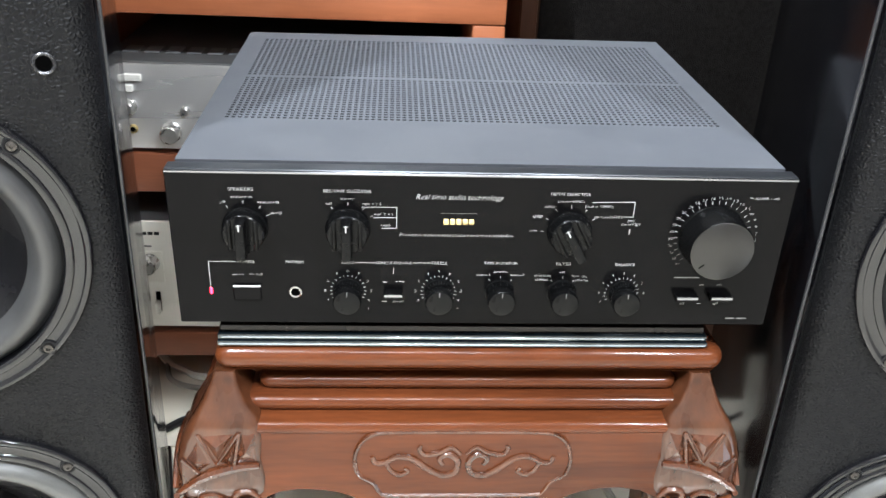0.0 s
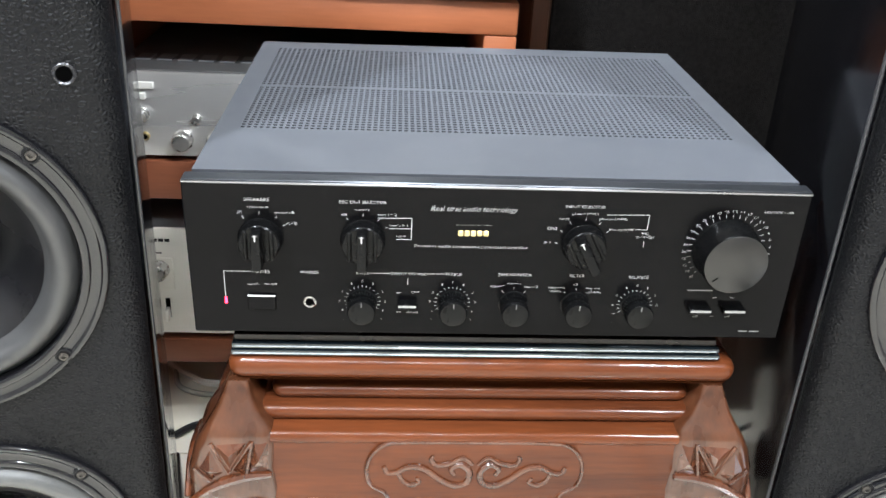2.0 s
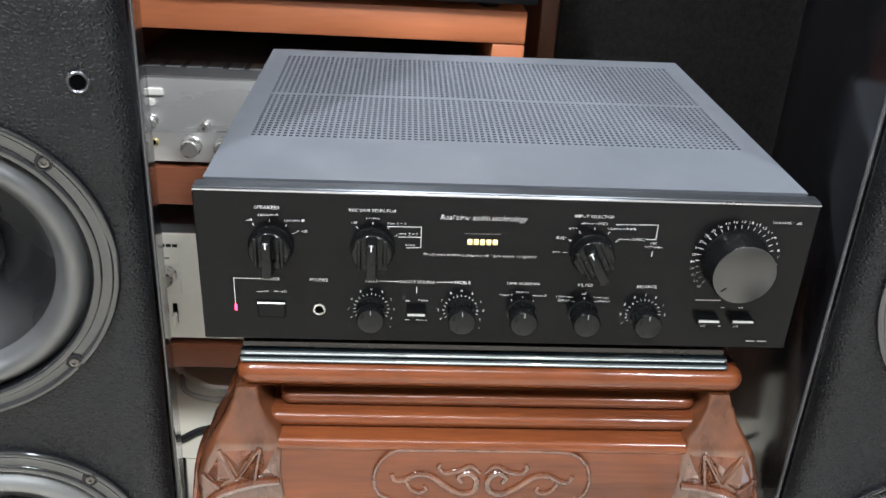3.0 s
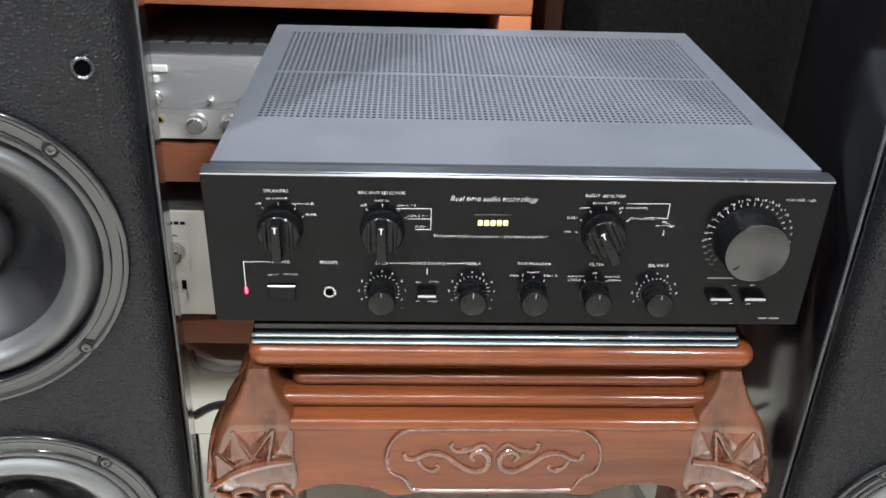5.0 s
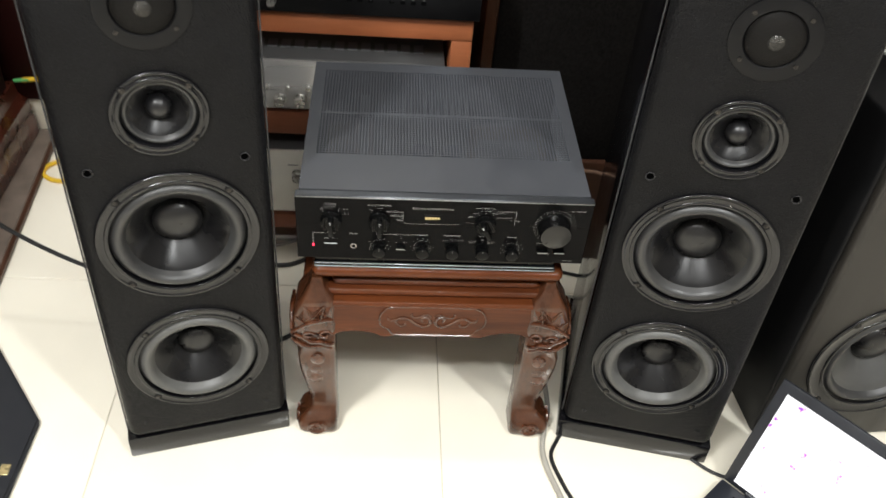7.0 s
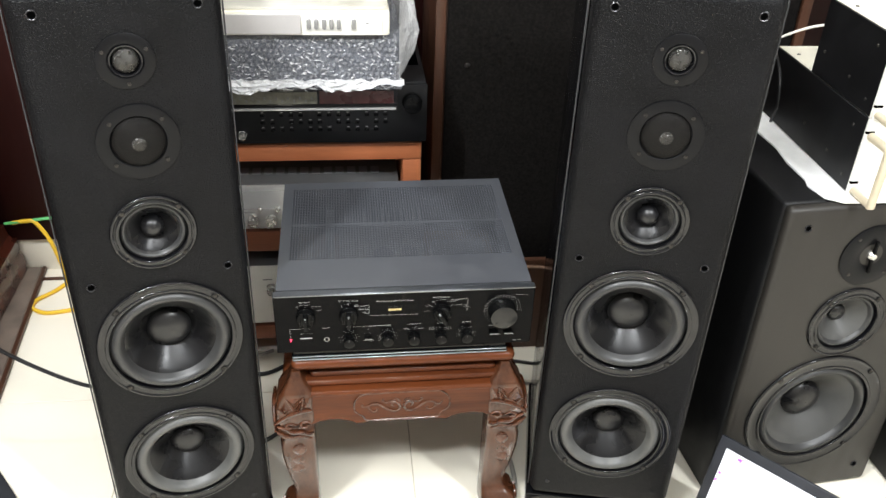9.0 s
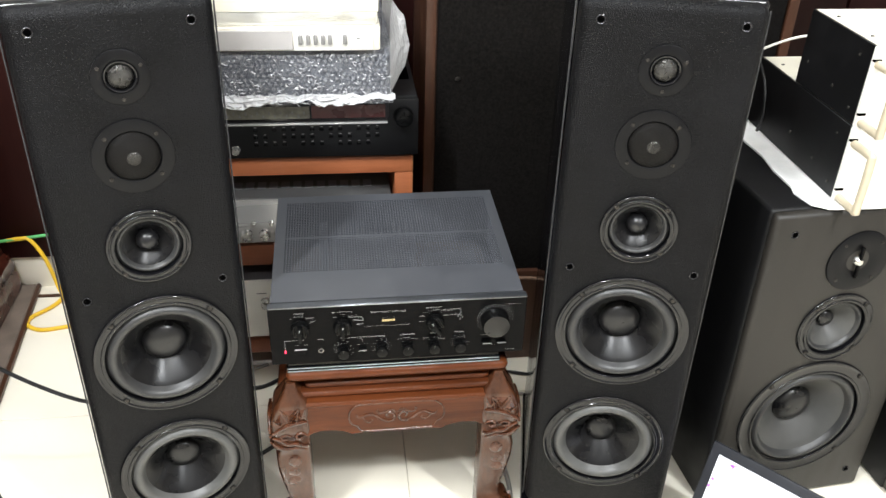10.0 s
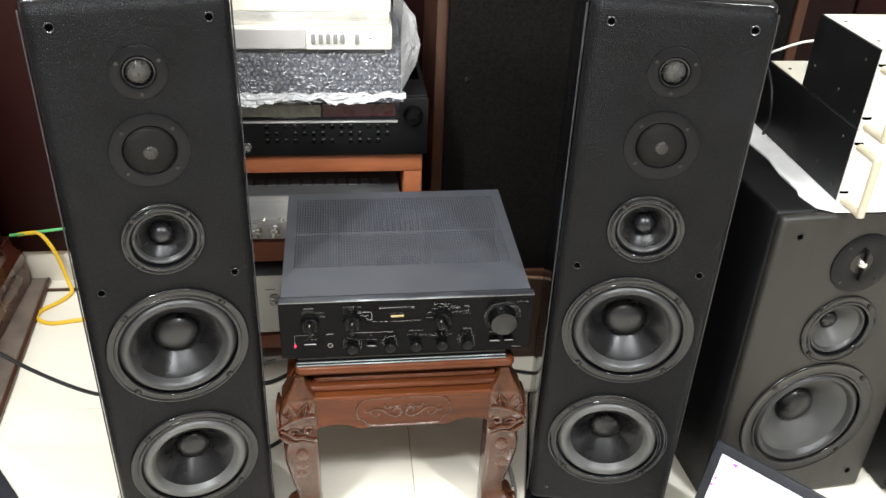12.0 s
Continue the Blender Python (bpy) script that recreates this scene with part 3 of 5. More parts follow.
jack = part("headphone_jack", lathe([(0.0048, -0.0005), (0.0048, 0.0012), (0.0040, 0.0018), (0.0031, 0.0012), (0.0029, -0.001)], 28, (-0.1333, 0, 0.0267)), CHROME, front_panel, "bright steel headphone socket")
part("jack_hole", lathe([(0, 0.0004), (0.0031, 0.0004), (0.0031, -0.001)], 20, (-0.1333, 0, 0.0267)), HOLE, jack)
for a, b, c, d in ((-0.0701, -0.0562, 0.0247, 0.0292), (0.1432, 0.1597, 0.0242, 0.0288), (0.1686, 0.1853, 0.0244, 0.0290)):
    s = part("slide_switch", box(a, b, -0.0075, 0.001, c, d, 0.0006, 1), KNOB, front_panel)
    # pale strip stands in for the highlight on the black switch
    part("switch_highlight", box(a + 0.0006, b - 0.0006, -0.0078, -0.0070, (c + d) / 2, d - 0.0004), PANEL_EDGE, s)

LETTERS = []


def lettering(text, u, v, wide, high, ink=None, lean=0.0):
    """White print on the panel: middle u, v and size, in millimetres."""
    c = bpy.data.curves.new("print", "FONT")
    c.body, c.resolution_u, c.align_x, c.align_y, c.shear = text, 2, "CENTER", "CENTER", lean
    c.extrude, c.offset = 0.0, -0.022
    ob = new("printed_word", c)
    LETTERS.append((ob, u / 1000, v / 1000, wide / 1000, high / 1000, ink or INK))


lettering("SPEAKERS", -166.9, 106.7, 16.9, 2.3)
lettering("system-A", -166.5, 100.9, 14.4, 2.0)
lettering("off", -179.4, 97.0, 4.2, 2.0)
lettering("system-B", -148.9, 97.1, 14.5, 2.0)
lettering("A+B", -143.9, 89.1, 7.7, 2.0)
lettering("REC OUT SELECTOR", -95.1, 106.3, 32.1, 2.3)
lettering("source", -95.3, 100.4, 9.6, 2.0)
lettering("off", -107.8, 96.8, 4.2, 2.0)
lettering("tape 1 > 2", -78.4, 96.9, 12.7, 2.0)
lettering("tape 2 > 1", -70.6, 89.0, 12.8, 2.0)
lettering("copy", -68.9, 80.4, 6.7, 2.0)
lettering("Real time audio technology", -18.2, 102.3, 60.2, 4.2, None, 0.35)
lettering("Precision audio component / pre-main amplifier", -19.0, 73.4, 79.8, 2.3)
lettering("POWER", -166.6, 51.0, 12.2, 2.3)
lettering("on", -171.0, 40.8, 3.2, 2.0)
lettering("off", -158.1, 40.9, 4.8, 2.0)
lettering("PHONES", -132.9, 51.1, 12.3, 2.3)
lettering("BASS", -95.4, 51.0, 8.4, 2.3)
lettering("DIRECT COUPLE", -62.8, 51.1, 24.8, 2.3)
lettering("TREBLE", -30.7, 51.3, 11.7, 2.3)
lettering("tone", -58.2, 35.9, 6.5, 2.0)
lettering("direct", -58.9, 19.3, 8.2, 2.0)
lettering("INPUT SELECTOR", 58.5, 106.3, 27.5, 2.3)
lettering("phono-1(MC)", 59.2, 100.7, 18.1, 2.0)
lettering("tuner", 44.6, 96.8, 7.1, 2.0)
lettering("phono-1(MM)", 79.0, 97.1, 19.4, 2.0)
lettering("DAD", 37.0, 89.3, 6.7, 2.0)
lettering("phono-2(MC)", 86.7, 89.1, 19.2, 2.0)
lettering("aux", 34.5, 78.1, 5.2, 2.0)
lettering("MC", 103.3, 86.5, 4.8, 2.0)
lettering("cartridge", 103.3, 83.7, 13.3, 2.0)
lettering("VOLUME / -dB", 195.4, 105.1, 20.9, 2.0)
lettering("TAPE MONITOR", 13.4, 51.6, 24.0, 2.3)
lettering("tape-1", 1.3, 41.9, 9.4, 2.0)
lettering("source", 13.5, 44.6, 9.4, 2.0)
lettering("tape-2", 26.0, 41.9, 9.8, 2.0)
lettering("FILTER", 58.7, 51.6, 10.6, 2.3)
lettering("subsonic", 44.5, 41.9, 12.3, 2.0)
lettering("(20Hz)", 43.7, 38.3, 8.7, 2.0)
lettering("off", 58.3, 44.6, 3.7, 2.0)
lettering("low cut", 71.4, 41.7, 10.7, 2.0)
lettering("(40Hz)", 73.1, 38.2, 9.1, 2.0)
lettering("BALANCE", 103.6, 51.4, 14.4, 2.3)
lettering("on", 175.8, 35.4, 3.4, 2.0)
lettering("off", 150.6, 19.2, 3.8, 2.0)
lettering("off", 175.6, 19.4, 3.9, 2.0)

VOLUME = "60 52 42 38 34 30 26 24 22 20 18 17 16 15 14 13 12 11 10 9 8 7 6".split()
for i, word in enumerate(VOLUME):
    a = radians(-134 + 10.35 * i)
    lettering(word, 164.0 + 30.9 * math.sin(a), 74.4 + 30.9 * math.cos(a), 1.45 * len(word), 1.8, INK_DIM if i < 4 else INK)
for cu, cv in ((-95.6, 28.0), (-30.6, 28.2), (103.8, 28.0)):
    for word, a in (("0", 0), ("1", 28), ("2", 60), ("3", 90), ("4", 118), ("1", -28), ("2", -60), ("3", -90), ("4", -118)):
        lettering(word, cu + 16.5 * math.sin(radians(a)), cv + 16.3 * math.cos(radians(a)), 0.45 if word == "1" else 1.2, 1.8)
    lettering("+", cu + 14.3, cv - 14.9, 1.5, 1.5)
    lettering("-", cu - 14.4, cv - 15.1, 1.5, 0.35)


def stroke(u0, v0, u1, v1, wide=0.45, ink=None):
    """A printed line on the panel, in millimetres."""
    a, b = Vector((u0, v0)), Vector((u1, v1))
    n = (b - a).normalized().orthogonal() * wide * 0.3
    bm = bmesh.new()
    bm.faces.new([bm.verts.new((p.x / 1000, -0.0004, p.y / 1000)) for p in (a + n, b + n, b - n, a - n)])
    part("printed_line", bm, ink or INK, front_panel)


def ticks(cu, cv, r0, r1, angles, ink=None):
    for a in angles:
        s, c = math.sin(radians(a)), math.cos(radians(a))
        stroke(cu + r0 * s, cv + r0 * c, cu + r1 * s, cv + r1 * c, 0.45, ink)


ticks(-165.8, 78.0, 17.8, 20.1, (-36, 0, 36, 60))
ticks(-94.9, 78.3, 17.5, 19.6, (-36, 0, 36, 60))
ticks(59.8, 77.8, 18.0, 20.2, (-90, -60, -33, 0, 33, 60))
ticks(163.2, 75.0, 25.3, 27.9, [-134 + 10.35 * i for i in range(4, 23)])
ticks(163.2, 75.0, 25.3, 27.9, [-134 + 10.35 * i for i in range(4)], INK_DIM)
for cu, cv in ((-95.6, 28.0), (-30.6, 28.2), (103.8, 28.0)):
    ticks(cu, cv, 11.4, 13.0, (-118, -104, -90, -75, -60, -44, -28, -14, 0, 14, 28, 44, 60, 75, 90, 104, 118))
for cu, cv in ((13.8, 28.2), (59.2, 28.2)):
    ticks(cu, cv, 11.4, 13.2, (-40, 0, 40))
for line in ((-85.5, 94.5, -61.4, 94.7), (-61.4, 94.7, -61.4, 78.6), (-61.4, 78.6, -71.8, 78.4), (-77.2, 86.6, -61.4, 86.8), (-193, 29.8, -193, 51), (-193, 51, -174, 51),
             (-90.4, 51.1, -76, 51.1), (-49.2, 51.3, -37.1, 51.4), (-63.2, 47, -63.2, 42), (74.2, 100.5, 104, 101), (104, 101, 104, 89.6), (104, 89.6, 97, 89.6), (103, 80.3, 103, 76),
             (-177, 40.4, -173.5, 40.4), (-165.2, 41, -161.8, 41), (-71, 35.3, -67.8, 35.3), (-71, 19.2, -67.8, 19.2), (161, 35.3, 164, 35.3), (161.6, 19.3, 164.6, 19.3)):
    stroke(*line, 0.5)
stroke(-31.2, 90.5, -5.7, 90.7, 0.35, INK_DIM)
stroke(141, 41.3, 160, 41.3, 1.3, INK_DIM)
for i in range(5):
    part("gold_badge_block", box(-0.0288 + i * 0.0044, -0.0252 + i * 0.0044, -0.0007, 0.0003, 0.0819, 0.0862, 0.0006, 1), GOLD, front_panel, "gold badge block")
for a, b in ((185.8, 192.6), (194.2, 201.6)):
    stroke(a, 6.6, b, 6.6, 1.6, INK_DIM)
bpy.context.view_layer.update()
graph = bpy.context.evaluated_depsgraph_get()
for ob, u, v, wide, high, ink in LETTERS:
    me = bpy.data.meshes.new_from_object(ob.evaluated_get(graph))
    xs = [w.co.x for w in me.vertices]
    ys = [w.co.y for w in me.vertices]
    sx = wide / max(1e-6, max(xs) - min(xs))
    tall = ob.data.body[0].isupper() or ob.data.body[0].isdigit()
    sy = high / max(1e-6, (max(ys) - min(ys))) if tall and len(ob.data.body) < 12 else high / 0.72
    mx, my = (max(xs) + min(xs)) / 2, (max(ys) + min(ys)) / 2
    for w in me.vertices:
        w.co = ((w.co.x - mx) * sx, -0.0004, (w.co.y - my) * sy)
    me.materials.clear()
    me.materials.append(ink)
    word = new("printed_word", me)
    word.parent, word.location = front_panel, (u, 0, v)
    old = ob.data
    bpy.data.objects.remove(ob)
    bpy.data.curves.remove(old)

# ---- the carved stool and its glass ----
STOOL = pose(-0.003, 0.195, 0, 0, -0.45, 0)
stool = thing("carved_stool", "low carved red-brown lacquered wooden stool with scroll feet", "stool", STOOL)
HX, HY = 0.1965, 0.190


def arc(cx, cz, r, a0, a1, n=8):
    return [(cx + r * math.cos(radians(a0 + (a1 - a0) * k / n)), cz + r * math.sin(radians(a0 + (a1 - a0) * k / n))) for k in range(n + 1)]


TOP = pose(0.005, 0, 0)
part("seat_board", moulding([(-0.02, 0.3705)] + [(-0.004, 0.371)] + arc(-0.0095, 0.3808, 0.0098, -75, 75) + [(-0.012, 0.3912)], HX, HY, 0.012), WOOD, stool, "bullnosed top board").matrix_local = TOP
part("neck", moulding([(0.0, 0.3345), (0.0, 0.3702)], HX - 0.042, HY - 0.024, 0.010), WOOD_DARK, stool).matrix_local = TOP
part("upper_bead", moulding([(-0.014, 0.3462)] + arc(-0.0060, 0.3522, 0.0060, -85, 85, 10) + [(-0.014, 0.3583)], HX - 0.030, HY - 0.011, 0.010), WOOD, stool).matrix_local = TOP
part("lower_bead", moulding([(-0.020, 0.3336)] + arc(-0.0066, 0.3400, 0.0066, -80, 85, 10) + [(-0.020, 0.3468)], HX - 0.0205, HY, 0.010), WOOD, stool).matrix_local = TOP
part("shoulder", moulding([(0.0120, 0.3225), (0.0140, 0.3250)] + arc(0.0085, 0.3275, 0.0060, -10, 82, 9) + [(0.004, 0.3339), (-0.004, 0.3341), (-0.05, 0.3342)], HX, HY, 0.016), WOOD, stool)


def apron_outline(half):
    """The wavy lower edge of the apron, drawn from the middle outwards."""
    lower = [(0.0, 0.2560), (0.048, 0.2560), (0.052, 0.2590), (0.066, 0.2560), (0.082, 0.2545), (0.088, 0.2590), (0.098, 0.2630), (0.112, 0.2660), (0.130, 0.2670), (0.146, 0.2640), (half, 0.2560)]
    pts = [(half, 0.3275), (-half, 0.3275)] + [(-x, z) for x, z in lower[::-1]] + lower[1:]
    return pts


def scroll(points, r, m, parent):
    bm = sweep([(x, 0, z) for x, z in points], r, 8, 7, taper=lambda t: 0.45 + 0.55 * math.sin(math.pi * min(1, 0.12 + t * 0.8)))
    for v in bm.verts:
        v.co.y *= 0.8
    ob = part("scroll", bm, CARVING, parent)
    ob.matrix_local = m


for turn, half in ((0, 0.162), (90, 0.160), (180, 0.162), (270, 0.160)):
    depth = HY if turn in (0, 180) else HX
    a = part("apron", prism(apron_outline(half), -depth - 0.0125, -depth + 0.008, 0.0012), WOOD, stool)
    a.matrix_local = pose(0, 0, 0, 0, 0, turn)
    if turn:
        continue
    y = -depth - 0.0125
    c = [(-0.091, 0.293), (-0.088, 0.308), (-0.078, 0.319), (-0.060, 0.3225), (0.0, 0.3230), (0.060, 0.3225), (0.078, 0.319), (0.088, 0.308), (0.091, 0.293), (0.087, 0.280), (0.076, 0.273), (0.070, 0.263), (0.060, 0.2600), (0.0, 0.2598), (-0.060, 0.2600), (-0.070, 0.263), (-0.076, 0.273), (-0.087, 0.280)]
    ring = spline([(q[0] * 0.94, y, q[1] + 0.0025) for q in c[-2:] + c + c[:3]], 4)[8:8 + 4 * len(c) + 1]
    part("cartouche", prism([(q.x, q.z) for q in ring[:-1]], y - 0.0012, y + 0.002, 0.0005), WOOD, a)
    part("cartouche_rim", sweep([q + Vector((0, -0.0012, 0)) for q in ring], 0.0017, 6, 1), CARVING, a)
    for s in (-1, 1):
        m = pose(0, y - 0.0014, 0.0055)
        scroll([(s * q, z) for q, z in ((0.072, 0.296), (0.069, 0.290), (0.062, 0.2905), (0.052, 0.296), (0.040, 0.294), (0.028, 0.284), (0.016, 0.2775), (0.006, 0.281), (0.0045, 0.292), (0.012, 0.298), (0.019, 0.294), (0.016, 0.288))], 0.0030, m, a)
        scroll([(s * q, z) for q, z in ((0.002, 0.298), (0.010, 0.305), (0.019, 0.300), (0.030, 0.298), (0.035, 0.303), (0.0335, 0.307))], 0.0024, m, a)
        scroll([(s * q, z) for q, z in ((0.061, 0.290), (0.057, 0.282), (0.050, 0.278), (0.044, 0.281), (0.046, 0.285))], 0.0023, m, a)


def stool_leg(m):
    """A cabriole leg for the corner at +x, -y: knee, mask, ankle and scroll foot."""
    rows = [(0.3703, 0.1925, 0.1760), (0.3600, 0.1960, 0.1740), (0.3480, 0.2010, 0.1690), (0.3380, 0.2065, 0.1600), (0.3300, 0.2120, 0.157), (0.318, 0.2185, 0.155), (0.300, 0.2235, 0.155), (0.280, 0.2265, 0.155), (0.266, 0.2265, 0.155), (0.259, 0.2225, 0.156), (0.253, 0.2170, 0.157),
            (0.246, 0.2225, 0.157), (0.236, 0.2260, 0.157), (0.228, 0.2225, 0.158), (0.220, 0.2160, 0.158), (0.200, 0.2200, 0.158), (0.170, 0.2190, 0.158), (0.140, 0.2150, 0.158), (0.110, 0.2095, 0.158),
            (0.085, 0.2050, 0.158), (0.064, 0.2025, 0.158), (0.052, 0.2040, 0.158), (0.044, 0.2120, 0.158), (0.036, 0.2220, 0.157), (0.024, 0.2270, 0.157), (0.010, 0.2260, 0.157), (0.0, 0.2210, 0.157)]
    # the knee swells forward to stand flush with the apron
    front = {0.3703: 0.2080, 0.3600: 0.2120, 0.3480: 0.2165, 0.3380: 0.2225, 0.3300: 0.2262, 0.318: 0.2267, 0.300: 0.2268, 0.280: 0.2268, 0.266: 0.2265}
    bm, rings = bmesh.new(), []
    for z, out, inn in rows:
        h = (out - inn) / 2
        c = (out + inn) / 2
        deep = front.get(z, out)
        hy, cy = (deep - inn) / 2, (deep + inn) / 2
        ring = []
        for x, y in rounded_loop(h, hy, h * 0.34, 5):
            w = 0.0022 * noise.noise((x * 60, y * 60, z * 55)) if 0.225 < z < 0.325 else 0.0008 * noise.noise((x * 40, y * 40, z * 40))
            ring.append(bm.verts.new((c + x * (1 + w / h), -(cy - 0.019) + y * (1 + w / h), z)))
        rings.append(ring)
    for a, b in zip(rings, rings[1:]):
        for i in range(len(a)):
            bm.faces.new((a[i], a[(i + 1) % len(a)], b[(i + 1) % len(b)], b[i]))
    bm.faces.new(rings[0])
    bm.faces.new(rings[-1])
    leg = part("leg", bm, WOOD_DARK, stool, "curved leg carved with leaves and scrolls", 60)
    leg.matrix_local = m
    for face in (0, 1):
        # the two outer faces carry the same carving
        g = Matrix.Translation((0, 0.019, 0)) @ (pose(0, 0, 0) if face == 0 else Matrix(((0, -1, 0, 0), (-1, 0, 0, 0), (0, 0, 1, 0), (0, 0, 0, 1))))
        y = -0.2225
        if face == 0:
            # pointed leaves: low facets that rise to a ridge
            leaf = bmesh.new()
            for low in (((0.175, 0.3275), (0.1915, 0.2985), (0.203, 0.3255)), ((0.173, 0.3265), (0.179, 0.2955), (0.1905, 0.298)), ((0.161, 0.3265), (0.1715, 0.3275), (0.1775, 0.2965), (0.161, 0.299)), ((0.205, 0.322), (0.194, 0.297), (0.206, 0.289), (0.217, 0.302))):
                base = [leaf.verts.new((x, -0.2255, z)) for x, z in low]
                tip = leaf.verts.new((sum(x for x, z in low) / len(low), -0.2318, sum(z for x, z in low) / len(low)))
                for p, q in zip(base, base[1:] + base[:1]):
                    leaf.faces.new((p, q, tip))
            part("leaf_carving", leaf, CARVING, leg, "pointed leaf carving", 0).matrix_local = g
            for pts in (((0.173, 0.328), (0.192, 0.2975), (0.204, 0.326)), ((0.1725, 0.328), (0.1785, 0.2955)), ((0.206, 0.289), (0.218, 0.303))):
                part("leaf_ridge", sweep([(x, -0.2270, z) for x, z in pts], 0.0017, 6, 1), CARVING, leg).matrix_local = g
        for pts, r in (([(0.159, 0.296), (0.176, 0.2945), (0.192, 0.290), (0.206, 0.283), (0.222, 0.270)], 0.0046), ([(0.160, 0.262), (0.168, 0.270), (0.178, 0.268), (0.180, 0.259), (0.172, 0.256), (0.169, 0.262)], 0.0030),
                       ([(0.222, 0.262), (0.206, 0.254), (0.196, 0.246), (0.182, 0.246), (0.166, 0.240), (0.159, 0.244)], 0.0046), ([(0.224, 0.250), (0.210, 0.238), (0.196, 0.234), (0.180, 0.236), (0.162, 0.230)], 0.0038),
                       ([(0.188, 0.262), (0.196, 0.267), (0.206, 0.264), (0.204, 0.257), (0.196, 0.256)], 0.0030)):
            c = sweep([(x, y - 0.0040, z) for x, z in pts], r, 8, 6, taper=lambda t: 0.55 + 0.45 * math.sin(math.pi * t))
            part("scroll_carving", c, CARVING, leg).matrix_local = g
        for k, z in enumerate((0.196, 0.170, 0.145)):
            e = bmesh.new()
            yy = -0.2195 + (0.196 - z) * 0.09
            bmesh.ops.create_uvsphere(e, u_segments=16, v_segments=8, radius=1.0)
            for v in e.verts:
                v.co = Vector((0.187 + 0.002 * k + v.co.x * 0.0125 + v.co.z * 0.003, yy + v.co.y * 0.0032, z + v.co.z * 0.0125 - v.co.x * 0.004))
            part("scale_carving", e, CARVING, leg).matrix_local = g
        spiral = [(0.194 + (0.017 - 0.0155 * t) * math.cos(5.2 * math.pi * t + 2.2), -0.2272, 0.022 + (0.016 - 0.0145 * t) * math.sin(5.2 * math.pi * t + 2.2)) for t in [i / 26 for i in range(27)]]
        part("foot_scroll", sweep(spiral, 0.0032, 6, 2), CARVING, leg).matrix_local = g
    return leg


for sx, sy in ((1, 1), (-1, 1), (1, -1), (-1, -1)):
    stool_leg(Matrix.Diagonal((sx, sy, 1, 1)))
glass = thing("glass_plate", "dark glass plate lying on the wooden stool", "glass plate", STOOL)
part("pane", box(-0.188, 0.186, -0.186, 0.186, 0.3915, 0.3963, 0.0010, 2), GLASS_EDGE, glass)
part("middle_pane", box(-0.1875, 0.185, -0.1850, 0.185, 0.3968, 0.4016, 0.0010, 2), GLASS_EDGE, glass)
part("upper_pane", box(-0.186, 0.183, -0.1815, 0.183, 0.4020, 0.4075, 0.0006, 1), GLASS_SMOKE, glass, "smoked brown upper pane")
# pale strips stand in for the bright glint along each pane's edge
for z, x, y in ((0.3938, 0.1865, -0.1868), (0.3992, 0.1850, -0.1858)):
    part("edge_glint", box(-x, x - 0.002, y, y + 0.0016, z - 0.0006, z + 0.0007, 0.0004, 1), GLASS_GLINT, glass)

# ---- the rack with its units ----
rack = thing("hifi_rack", "orange-brown wooden hi-fi rack with three shelves", "rack")
RX0, RX1, RY0, RY1 = -0.47, 0.065, 0.475, 0.90
part("top_shelf", box(RX0, RX1, RY0, RY1, 0.5395, 0.578, 0.003, 2), SHELF_WOOD, rack, "orange-brown top shelf")
part("middle_shelf", box(RX0 + 0.04, RX1 - 0.041, RY0 + 0.004, RY1, 0.317, 0.3685, 0.003, 2), SHELF_RED, rack, "red-brown shelf")
part("bottom_shelf", box(RX0 + 0.04, RX1 - 0.041, RY0 + 0.004, RY1, 0.073, 0.111, 0.003, 2), SHELF_RED, rack, "red-brown shelf")
for x in (RX0, RX1 - 0.039):
    part("post", box(x, x + 0.039, RY0 + 0.001, RY1, 0.0, 0.539, 0.003, 2), SHELF_WOOD, rack)
part("back_board", box(RX0 + 0.04, RX1 - 0.041, RY1 - 0.012, RY1 - 0.002, 0.112, 0.538), MATT_BLACK, rack)


def round_knob(parent, name, x, y, z, r, d, material, label=""):
    return part(name, lathe([(r * 1.12, -0.0005), (r * 1.12, 0.002), (r, 0.003), (r * 0.97, d - 0.0015), (r * 0.85, d), (0, d)], 32, (x, y, z)), material, parent, label)


silver = thing("silver_amplifier", "silver stereo amplifier with round steel knobs on a rack shelf", "amplifier", pose(0.003, -0.020, 0.004))
SY = 0.50
part("case", box(-0.418, 0.016, SY + 0.006, 0.84, 0.371, 0.478, 0.003, 2), GREY_TOP, silver, "grey case")
panel = part("front_panel", box(-0.42, 0.018, SY, SY + 0.006, 0.371, 0.476, 0.002, 2), SILVER, silver, "brushed silver front")
for i, x in enumerate((-0.338, -0.297, -0.259, -0.205, -0.15, -0.09)):
    round_knob(panel, "knob", x, SY, 0.393, 0.0115, 0.017, KNOB_STEEL)
for x in (-0.319, -0.281, -0.243):
    round_knob(panel, "lever_knob", x, SY, 0.421, 0.005, 0.012, KNOB_STEEL)
for x in (-0.383, -0.396):
    j = round_knob(panel, "jack_ring", x, SY, 0.396, 0.005, 0.003, GOLD)
    part("jack_hole", lathe([(0, 0.0035), (0.0032, 0.0035), (0.0032, 0)], 16, (x, SY, 0.396)), HOLE, j)
round_knob(panel, "knob", -0.386, SY, 0.4235, 0.009, 0.016, KNOB_STEEL)
